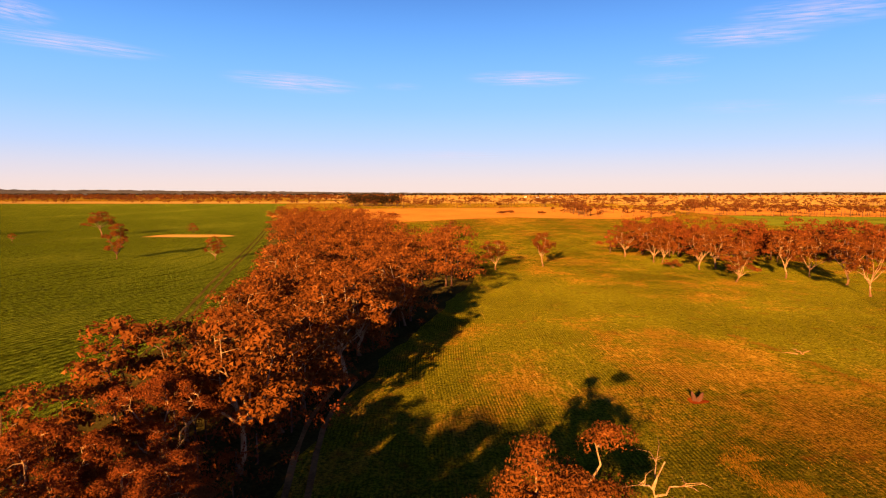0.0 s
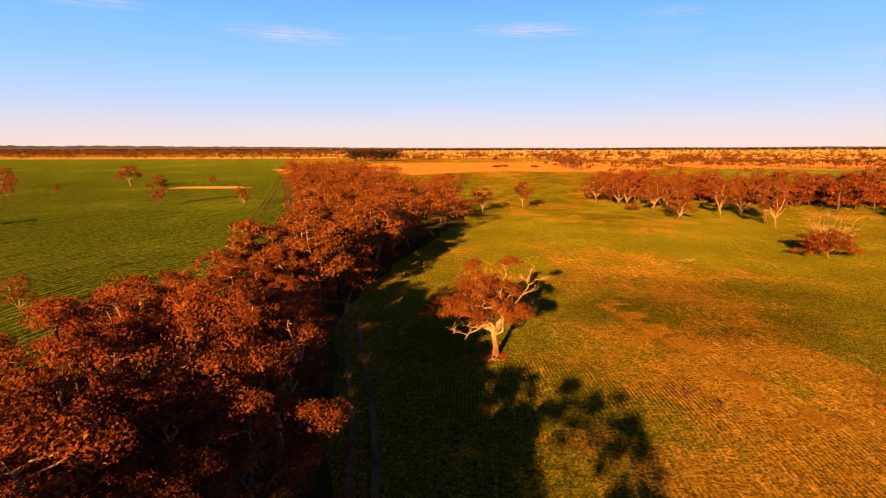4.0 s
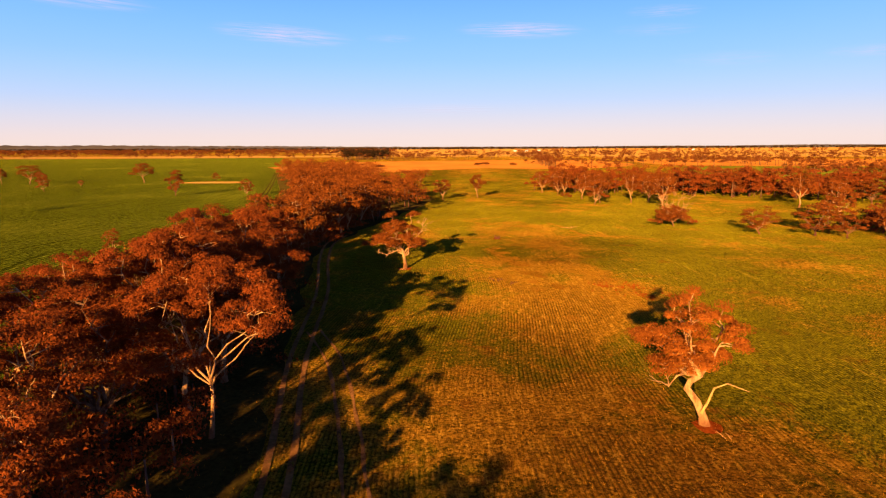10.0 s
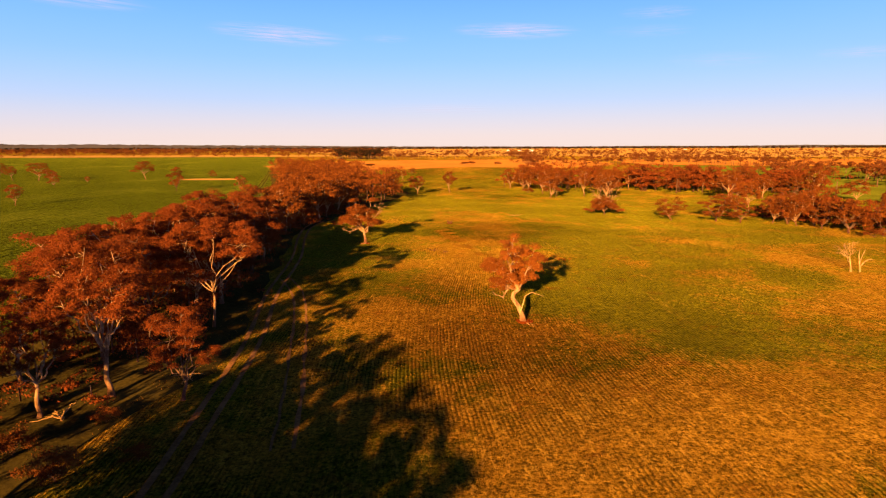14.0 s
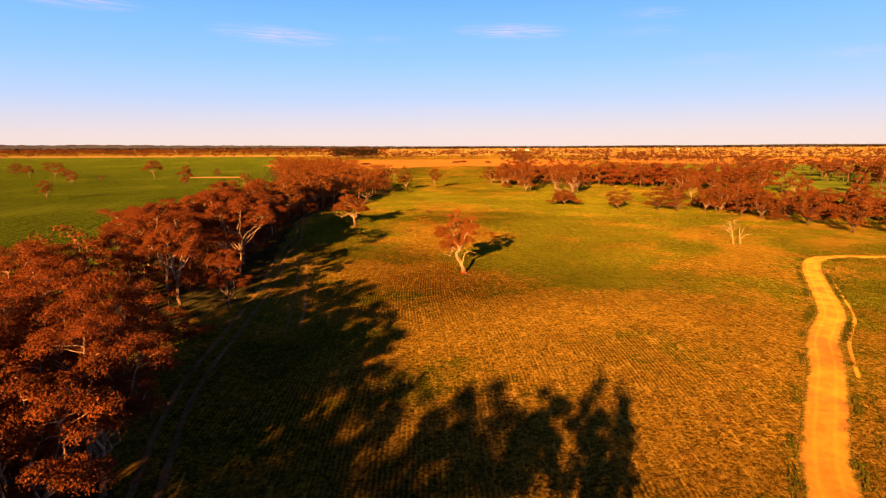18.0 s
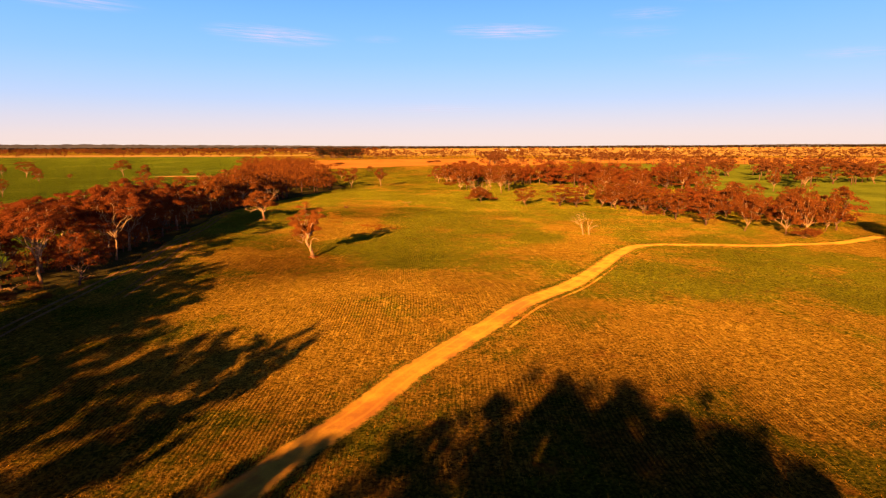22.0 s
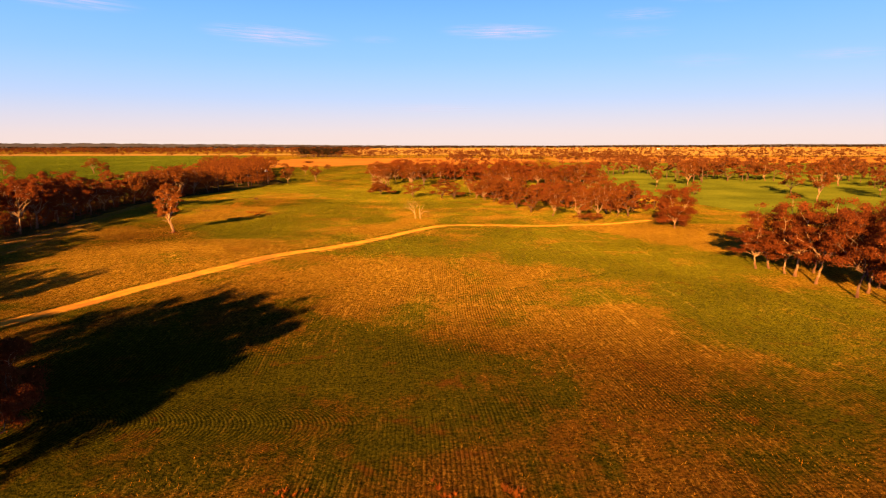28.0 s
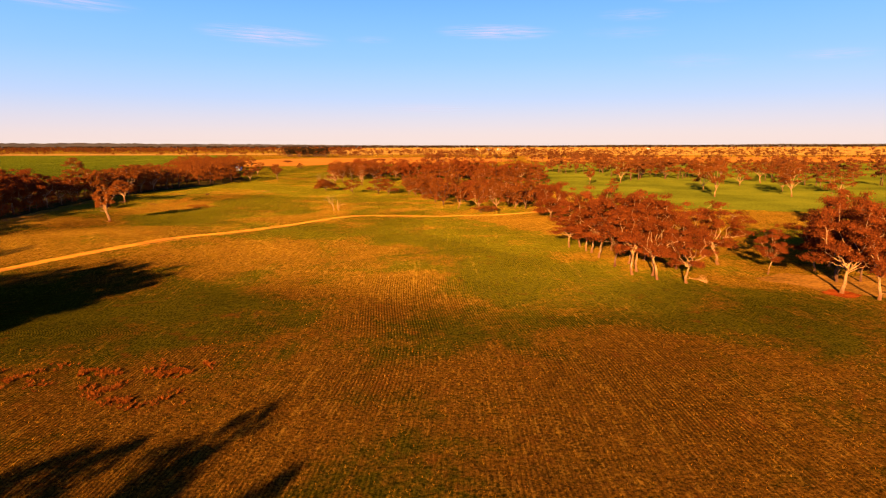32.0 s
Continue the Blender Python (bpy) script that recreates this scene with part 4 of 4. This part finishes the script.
# trees alone in the green crop and on the paddock beyond
G = "field trees"
stand_list([(-240, 283, 12.2, 17), (-187, 217, 8.5, 8), (-174, 292, 12.9, 16), (-108, 189, 12.8, 10), (-74.5, 187, 8, 8), (-136, 115, 8.5, 8), (-258, 284, 10, 8), (-300, 330, 11, 14), (-218, 262, 8, 9)], mids, "lone gum standing in the green crop", G, 6)
stand_list([(-55.0, 41.3, 5.8, 4.4), (-135, 310, 6, 7), (-189, 251, 4.4, 4.5)], mids, "small sparse tree in the green crop", G, 7)
stand_list([(-1.5, 232, 8, 12), (5.5, 345, 6, 8), (15, 162, 8.8, 10), (30, 171, 10.5, 9), (2, 268, 7.4, 9), (-46, 395, 5, 10), (-56, 398, 12, 13)], mids, "rounded gum on open pasture", G, 8)
stand_list([(58, 560, 4, 12), (66, 566, 4.5, 9), (95, 555, 4.2, 10), (-45, 505, 4, 12)], fars, "low dark tree on the stubble", G, 9)

# ---- distance ----
def woodland(name, label, count, place, h, quads, size, leaf, seed, clumps=5, low=0.35, wide=(0.5, 0.8)):
    """Far trees too many to count, each a clump of leaf sprays on a stem."""
    g = np.random.default_rng(seed)
    out, tv, tf = [], [], []
    for _ in range(count):
        x, y = place(g)
        hh = h * g.uniform(0.65, 1.25)
        ww = hh * g.uniform(*wide)
        k = clumps
        cs = np.column_stack([x + g.normal(size=k) * ww * 0.33, y + g.normal(size=k) * ww * 0.33, hh * g.uniform(low, 0.86, k)])
        out.append(leaf_sprays(g, cs, np.full(k, ww * (0.3 if k < 7 else 0.22)), quads, size, 0.66, 0.25 if k > 7 else 0.0, 0.45 if k > 7 else 0.34))
        tube([Vector((x, y, 0)), Vector((x, y, hh * 0.5))], (hh * .022, hh * .012), 3, tv, tf)
    ob = tagged(new(name, leaf_mesh(name, np.concatenate(out), leaf)), label, "woodland", kind="stuff")
    child("stems", mesh_of("stems", tv, tf, M_BARK_DARK), ob)
    return ob


def belt(x0, x1, y0, y1, slope=0.0):
    return lambda g: (lambda x: (x, g.uniform(y0, y1) + slope * x))(g.uniform(x0, x1))


def spotty(x0, x1, y0, y1, scale, keep):
    def pick(g):
        while True:
            x, y = g.uniform(x0, x1), g.uniform(y0, y1)
            if noise.noise(Vector((x * scale, y * scale, 3.3))) > keep:
                return x, y
    return pick


def strip_end(g):
    while True:
        x, y = g.uniform(-125, 10), g.uniform(96, 400)
        if inside(x, y, LEFT_IN, EDGE_R):
            return x, y


woodland("windbreak_end", "dense far end of the reddish-brown windbreak", 150, strip_end, 12.5, 84, 0.45, M_LEAF_SUN, 10, 14, 0.14, (0.7, 1.0))
def below_windbreak(g):
    while True:
        x, y = g.uniform(-40, 6), g.uniform(-118, 96)
        if inside(x, y, LEFT_IN, EDGE_R) and not (-95 < y < -48 and g.random() < .85) and (x - 1) ** 2 + (y + 43) ** 2 > 40 and not (x > -19 and 2 < y < 36 and g.random() < .5):
            return x, y


def below_roadside(g):
    t = g.random()
    return 112 + t * 48 + g.uniform(0, 24), 66 - t * 68 + g.uniform(2, 20)


woodland("undergrowth", "young bushy gums filling the windbreak below the taller trees", 230, below_windbreak, 5.0, 54, 0.24, M_LEAF, 14, 9, 0.08, (0.9, 1.3))
woodland("undergrowth", "low dense gums filling the roadside stand", 70, below_roadside, 7.0, 44, 0.50, M_LEAF, 15, 11, 0.08, (0.8, 1.1))
woodland("far_trees", "gums scattered over the green pasture", 70, spotty(325, 650, 40, 420, .015, .02), 12, 44, 0.8, M_LEAF_DULL, 11, 10)
woodland("stand_interior", "dense reddish-brown gums inside the middle stand", 120, stand_inner, 11.5, 55, 0.6, M_LEAF, 12, 12, 0.18, (0.65, 0.95))
woodland("far_trees", "band of gums across the green pasture", 130, spotty(225, 560, 150, 300, .02, -.15), 13, 32, 0.9, M_LEAF_DULL, 13, 10)
FAR = "far reddish-brown gum woodland on the plain"
woodland("far_trees", "scattered far gums beyond the crop", 300, spotty(-1100, 0, 1000, 1500, .012, -.05), 11, 24, 1.3, M_LEAF_DULL, 1)
woodland("far_trees", "gums along the stubble's far edge", 300, spotty(-150, 420, 780, 1250, .010, .08), 12, 24, 1.3, M_LEAF_DULL, 2)
woodland("far_trees", "gums between stubble and pasture", 150, spotty(120, 420, 500, 700, .014, .12), 11, 18, 1.6, M_LEAF_DULL, 3)
woodland("far_trees", "gums over the far pasture", 640, spotty(300, 1500, 380, 1200, .008, .10), 12, 24, 1.3, M_LEAF_DULL, 4)
woodland("woodland", FAR, 440, spotty(-2600, 2600, 1300, 2300, .004, .12), 13, 14, 2.8, M_LEAF_DULL, 5)
woodland("woodland", FAR, 1700, belt(-3200, -150, 1450, 2500, -.1), 13, 7, 5.5, M_LEAF_DULL, 6)
woodland("woodland", FAR, 1300, belt(-3800, 3800, 3300, 4400), 14, 6, 8.0, M_LEAF_DARK, 7)
woodland("woodland", "dark pine plantation block", 120, belt(-150, -70, 900, 960), 17, 14, 2.2, M_LEAF_DARK, 8)


# ---- small things ----
def blob_sheet(x, y, r, seed):
    g = random.Random(seed)
    sheet("bare_soil", [(x + r * g.uniform(.7, 1.2) * math.cos(a), y + r * g.uniform(.7, 1.2) * math.sin(a)) for a in [k * math.pi / 6 for k in range(12)]], 0.06 + rise_at(x, y), M_SOIL,
          "reddish bare soil round a tree's foot", "soil", 0.2, 0.5)


for i, (x, y, r) in enumerate(((33.8, -35.2, 1.1), (6.7, 25.5, 1.3), (26.9, 58.8, 1.1), (191.6, -123.5, 2.5))):
    blob_sheet(x, y, r, i)


def log_pile(x, y, seed, count, length, label, name="fallen_branch", mat=None):
    """Fallen boughs lying across one another."""
    g = random.Random(seed)
    root = tagged(new(name), label, "fallen branch")
    root.matrix_basis = pose(x, y, rise_at(x, y))
    for k in range(count):
        a = g.uniform(0, 6.28)
        L = length * g.uniform(.5, 1)
        p0 = Vector((g.uniform(-.4, .4), g.uniform(-.4, .4), .1))
        p1 = p0 + Vector((math.cos(a) * L, math.sin(a) * L, g.uniform(.05, .5)))
        v, f = [], []
        path = arc(g, p0, p1 - p0 + Vector((0, 0, .5)), p1, 6, .06)
        tube(path, taper(.10 * length / 3, .02, 6), 5, v, f)
        for _ in range(2):
            q = path[g.randrange(2, 5)]
            tube(arc(g, q, Vector((g.uniform(-1, 1), g.uniform(-1, 1), .6)), q + Vector((g.uniform(-1, 1), g.uniform(-1, 1), g.uniform(0, .6))) * (.3 * L), 4, .08), taper(.04 * length / 3, .01, 4), 4, v, f)
        child("bough", mesh_of("bough", v, f, mat or M_DEAD, True), root)
    return root


log_pile(22.3, 15.0, 1, 6, 1.6, "dark dead branches lying in the paddock", mat=M_BARK_DARK)
log_pile(24.6, 13.0, 2, 3, 1.2, "dark dead branches lying in the paddock", mat=M_BARK_DARK)
log_pile(174.5, -115.5, 3, 5, 3.4, "bleached fallen boughs beside the gum clump")
log_pile(199, -126, 4, 4, 4.0, "bleached fallen trunk and boughs on bare soil")
log_pile(-8.2, -60.5, 5, 5, 2.6, "pale fallen boughs at the windbreak's edge")
log_pile(-1.5, -52.0, 6, 4, 1.8, "pale fallen boughs at the windbreak's edge")
log_pile(34.4, -37.2, 7, 3, 0.9, "short pale sticks below the lone gum")
log_pile(6.6, 24.4, 8, 5, 1.5, "pale sticks below the spreading gum")
log_pile(48.5, 76, 9, 3, 3.0, "pale fallen bough on the pasture")

# a burnt stump on red soil
stump = tagged(new("tree_stump"), "short charred split stump on red soil", "stump")
stump.matrix_basis = pose(26.9, 58.9, 0)
for dx, dy, lx, ly, h in ((-.25, 0, -.35, .1, 1.0), (.25, .1, .45, .2, .8), (0, -.15, -.05, -.3, .6)):
    v, f = [], []
    tube([Vector((dx, dy, 0)), Vector((dx + lx * .4, dy + ly * .4, h * .5)), Vector((dx + lx, dy + ly, h))], (.28, .22, .10), 7, v, f)
    child("snag", mesh_of("snag", v, f, M_BARK_DARK, True), stump)


# a pale shed behind the windbreak
def shed(x, y, L, W, H, turn, label, name="farm_shed"):
    root = tagged(new(name), label, "shed")
    root.matrix_basis = pose(x, y, 0, 0, 0, turn)
    t = 0.12
    for nm, (x0, x1, y0, y1) in (("wall", (-L / 2, L / 2, -W / 2, -W / 2 + t)), ("wall", (-L / 2, L / 2, W / 2 - t, W / 2)), ("wall", (-L / 2, -L / 2 + t, -W / 2 + t, W / 2 - t)), ("wall", (L / 2 - t, L / 2, -W / 2 + t, W / 2 - t))):
        v = [(a, b, c) for c in (0, H) for a, b in ((x0, y0), (x1, y0), (x1, y1), (x0, y1))]
        child(nm, mesh_of(nm, v, [(0, 1, 5, 4), (1, 2, 6, 5), (2, 3, 7, 6), (3, 0, 4, 7), (4, 5, 6, 7), (3, 2, 1, 0)], M_TIN), root)
    for sgn in (-1, 1):
        e, k = W / 2 + 0.4, H + W * 0.16
        v = [(-L / 2 - .3, sgn * e, H - .1), (L / 2 + .3, sgn * e, H - .1), (L / 2 + .3, 0, k), (-L / 2 - .3, 0, k)]
        v += [(a, b, c + .08) for a, b, c in v]
        child("roof_sheet", mesh_of("roof_sheet", v, [(0, 1, 2, 3), (7, 6, 5, 4), (0, 4, 5, 1), (1, 5, 6, 2), (2, 6, 7, 3), (3, 7, 4, 0)], M_TIN), root)
    d = [(-.9, -W / 2 - .04, 0), (.9, -W / 2 - .04, 0), (.9, -W / 2 - .04, H * .8), (-.9, -W / 2 - .04, H * .8)]
    d += [(a, b - .04, c) for a, b, c in d]
    child("door", mesh_of("door", d, [(4, 5, 6, 7), (0, 4, 7, 3), (1, 2, 6, 5), (3, 7, 6, 2), (0, 1, 5, 4)], M_BARK_DARK), root)


M_TIN = mat_patchy("pale_tin", (0.42, 0.45, 0.84), (0.66, 0.725, 0.85), 0.5, 4.0, 0.01)
shed(-46, 320, 9, 5, 2.6, -12, "pale corrugated farm shed beside the windbreak")
g = random.Random(3)
for x, y in ((-1300, 2900), (-760, 2700), (-1900, 2750), (-1650, 2850), (330, 2300), (380, 2320), (420, 2260), (1150, 2500)):
    shed(x, y, g.uniform(9, 14), 7, 3.6, g.uniform(-20, 20), "far pale farm building on the plain", "farm_building")

# ---- clouds ----
def mat_cloud():
    n = Nodes("thin_cloud")
    oc = n.put("ShaderNodeTexCoord").outputs["Object"]
    r = n.put("ShaderNodeVectorMath", {0: oc}, operation="LENGTH").outputs["Value"]
    puff = n.noise(n.put("ShaderNodeMapping", {"Vector": oc, "Scale": (1.3, 4.0, 1.0)}).outputs[0], 1.6, 5.0, 0.6, 0.4)
    thin = n.put("ShaderNodeObjectInfo").outputs["Alpha"]
    a = n.maths("MULTIPLY", n.ramp(r, 0.15, 1.0, 1.0, 0.0), n.ramp(puff, 0.32, 0.72))
    a = n.maths("MULTIPLY", a, thin)
    em = n.put("ShaderNodeEmission", {"Color": (0.93, 0.72, 0.86, 1), "Strength": 0.25}).outputs[0]
    tr = n.put("ShaderNodeBsdfTransparent").outputs[0]
    return n.surface(n.put("ShaderNodeMixShader", {0: a, 1: tr, 2: em}).outputs[0])


M_CLOUD = mat_cloud()
disc = mesh_of("cloud", [(0, 0, 0)] + [(math.cos(k * math.pi / 16), math.sin(k * math.pi / 16), 0) for k in range(32)], [(0, 1 + k, 1 + (k + 1) % 32) for k in range(32)], M_CLOUD)
CLOUDS = ((-14.2, 10.5, 5.6, 0.9, 0.80, 3), (8.2, 11.05, 5.2, 0.75, 0.90, 2), (-4.3, 10.4, 2.2, 0.4, 0.25, 0), (1.0, 3.9, 5.0, 0.5, 0.35, 1), (26.5, 7.7, 4.0, 0.7, 0.22, 2), (20.5, 10.5, 3.5, 0.6, 0.22, 2),
          (-32.6, 12.3, 6.5, 0.8, 0.80, 2), (27.1, 13.5, 5.0, 1.0, 0.80, 4), (32.3, 14.6, 5.5, 1.2, 0.75, 4), (-36.0, 14.2, 2.8, 1.0, 0.7, 6), (21.2, 12.0, 3.0, 0.6, 0.35, 2), (37.0, 7.5, 3.0, 0.5, 0.4, 2))
# azimuth and height in degrees, half width and half height in degrees, density, tilt
for az, el, hw, hh, dens, tilt in CLOUDS:
    hw, hh, dens = hw * 1.3, hh * 1.2, dens * 0.8
    a, e, D = radians(az), radians(el), 4600.0
    c = Vector((D * math.sin(a) * math.cos(e), D * math.cos(a) * math.cos(e), D * math.sin(e)))
    ob = tagged(new("cloud", disc), "thin wispy pinkish-white cloud", "cloud", "clouds", "structure")
    ob.matrix_world = look(c, (0, 0, 0), tilt) @ Matrix.Diagonal((D * math.tan(radians(hw)), D * math.tan(radians(hh)), 1, 1))
    ob.color = (1, 1, 1, dens)

# ---- growth on the paddock ----
def leaf_tufts(count, seed, keep, blades, height, width, splay, spots=()):
    """Drilled plants and stalks as upright blades, on the rows."""
    g = np.random.default_rng(seed)
    out = []
    n = 0
    while n < count:
        t = g.random()
        x, y = g.uniform(-4, 205), g.uniform(-186, 45)
        if spots:
            a, b, r = spots[int(t * len(spots))]
            x, y = a + g.normal() * r, b + g.normal() * r * 0.6
        cx, cy = (12 + 1.05 * max(0.0, -y - 60), y)
        if not spots and not (-22 - 0.2 * (y + 60) < x - cx * 0.6 < 120):
            continue
        if not keep(x, y):
            continue
        n += 1
        x = round(x / 0.36) * 0.36 + g.normal() * 0.04
        k = blades
        az = g.uniform(0, 6.28, k)
        hh = height * g.uniform(0.6, 1.3, k)
        lean = splay * g.uniform(0.3, 1.0, k)
        bx, by = np.cos(az), np.sin(az)
        base = np.column_stack([x + bx * .03, y + by * .03, np.full(k, rise_at(x, y))])
        tip = base + np.column_stack([bx * hh * lean, by * hh * lean, hh])
        sd = np.column_stack([-by, bx, np.zeros(k)]) * width
        out.append(np.stack([base - sd, base + sd, tip], axis=1))
    return np.concatenate(out)


def off_road(x, y):
    return min((x - p.x) ** 2 + (y - p.y) ** 2 for p in ROAD_FEW) > 7.0


ROAD_FEW = ROAD[::3]


M_TUFT = mat_leaf("crop_leaves", (0.024, 0.0225, 0.003), (0.11, 0.0925, 0.009), (0.16, 0.1187, 0.015))
M_STRAW = mat_leaf("straw_stalks", (0.20, 0.080, 0.008), (0.46, 0.200, 0.018), (0.62, 0.300, 0.030))
tagged(new("crop_plants", leaf_mesh("crop_plants", leaf_tufts(24000, 1, lambda x, y: dryness(x, y) < 0.46 and glow_at(x, y) > 0.42 and off_road(x, y), 4, 0.22, 0.035, 0.9), M_TUFT)), "low green crop plants in drilled rows", "crop", kind="stuff")
tagged(new("dry_stalks", leaf_mesh("dry_stalks", leaf_tufts(22000, 2, lambda x, y: dryness(x, y) > 0.38 and off_road(x, y), 3, 0.18, 0.016, 1.6), M_STRAW)), "scattered pale straw stalks", "straw", kind="stuff")
M_WEED = mat_leaf("red_weeds", (0.15, 0.036, 0.006), (0.34, 0.085, 0.012), (0.46, 0.130, 0.020))
WEEDS = ((95.6, -151.3, 2.2), (102.4, -151.2, 2.0), (104.2, -150.4, 1.2), (90, -153, 2.4), (86, -153, 2.0), (99, -156, 1.6), (103, -158, 1.6), (41, 11, 2.5), (44, 5, 2.2))
tagged(new("red_weeds", leaf_mesh("red_weeds", leaf_tufts(460, 7, lambda x, y: noise.noise(Vector((x * .45, y * .45, 9.0))) > 0.02, 16, 0.26, 0.05, 1.5, WEEDS), M_WEED)), "patches of dry reddish weeds in the paddock", "weeds", kind="stuff")


def scatter_along(line, count, seed, spread, length, rise_to, width, gappy=0.0):
    """Stalks strewn along a line, most of them lying the way the line runs."""
    g = np.random.default_rng(seed)
    out = []
    while len(out) < count:
        i = int(g.integers(1, len(line)))
        d = (line[i] - line[i - 1]).normalized()
        if d.y < 0:
            d = -d
        p = line[i - 1].lerp(line[i], g.random())
        if noise.noise(Vector((p.x * .22, p.y * .22, seed))) < gappy:
            continue
        o = g.normal() * spread
        x, y = p.x - d.y * o, p.y + d.x * o
        a = math.atan2(d.y, d.x) + g.normal() * 0.35
        L = length * g.uniform(0.5, 1.3)
        c, q, z = math.cos(a), math.sin(a), rise_at(x, y) + 0.02
        out.append(((x - q * width, y + c * width, z), (x + q * width, y - c * width, z), (x + c * L, y + q * L, z + rise_to * g.uniform(0.3, 1.0))))
    return np.array(out)


TRAILS = (((25.0, 50), (25.7, 45.7), (28.2, 32), (30, 20.4), (32.6, 6)), ((23.4, 46), (26.4, 32), (28.2, 20.4), (28.3, 8.7), (30.9, -14.4)), ((43.3, 90), (46, 81.4), (48.0, 70), (48.8, 61.8)),
          ((84, -60), (82, -70), (79.7, -76.5), (84, -84), (88, -92)), ((39, 28), (41, 16), (43, 4)), ((60, -66), (66, -76), (72, -86)))
heap = [scatter_along(smooth_line(line, 1.5), n, 30 + k, sp, 0.46, 0.16, 0.022, 0.0) for k, (line, n, sp) in enumerate(zip(TRAILS, (2600, 2400, 1100, 1500, 700, 900), (.75, .65, .45, 1.3, .9, 1.2)))]
tagged(new("straw_trails", leaf_mesh("straw_trails", np.concatenate(heap), M_STRAW)), "pale straw left in long trails on the paddock", "straw", kind="stuff")
verge = [scatter_along([p + Vector((sgn * 1.75, -sgn * 1.2, 0)) * sc for p in ROAD], n, 40 + k, 0.28, 0.22, 0.22, 0.05, 0.0) for k, (sgn, sc, n) in enumerate(((1, 1.0, 2600), (-1, 1.0, 2600), (1, 1.55, 900)))]
tagged(new("verge_grass", leaf_mesh("verge_grass", np.concatenate(verge), M_TUFT)), "dark broken grass along the road's edges", "grass", kind="stuff")
SWATH = smooth_line([(92, -107.5), (95.6, -105.7), (108.6, -99.2), (117, -94), (126.4, -88.7), (138, -82)], 2.0)
tagged(new("green_swath", leaf_mesh("green_swath", scatter_along(SWATH, 1300, 50, 0.40, 0.16, 0.12, 0.05, -1.0), M_TUFT)), "narrow dark green line of taller growth", "grass", kind="stuff")
SIDE = [p + Vector((1.95, -1.25, 0)) for p in ROAD if -84 < p.y < -34 and p.x < 100]
tagged(new("side_track", ribbon("side_track", SIDE, ((-0.20, 0.008), (0.0, 0.030), (0.20, 0.008)), M_ROAD, 0.16, 12)), "thin worn wheel line beside the earth road", "track", kind="structure")


# low wooded rises on the horizon
def rise(name, x0, x1, y, heights, label):
    """A long low hill, with an uneven wooded skyline."""
    verts, faces, n = [], [], 160
    for i in range(n + 1):
        t = i / n
        k = t * (len(heights) - 1)
        h = heights[int(k)] + (heights[min(int(k) + 1, len(heights) - 1)] - heights[int(k)]) * (k % 1)
        h *= 1 + 0.16 * noise.noise(Vector((i * .6, y * .01, 0))) + 0.10 * noise.noise(Vector((i * 2.1, 3, 0)))
        x = x0 + (x1 - x0) * t
        verts += [(x, y - 260, -.5), (x, y - 90, h * .75), (x, y, h), (x, y + 120, -.5)]
    for i in range(n):
        for j in range(3):
            faces.append((i * 4 + j, (i + 1) * 4 + j, (i + 1) * 4 + j + 1, i * 4 + j + 1))
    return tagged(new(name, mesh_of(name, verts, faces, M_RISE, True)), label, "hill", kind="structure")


# Distance haze is put into the base colour as a blue tint.
M_RISE = mat_patchy("haze_tinted_rise", (0.035, 0.030, 0.045), (0.060, 0.050, 0.070), 0.006, 0.03, 1.0, (1.0, 0.3))
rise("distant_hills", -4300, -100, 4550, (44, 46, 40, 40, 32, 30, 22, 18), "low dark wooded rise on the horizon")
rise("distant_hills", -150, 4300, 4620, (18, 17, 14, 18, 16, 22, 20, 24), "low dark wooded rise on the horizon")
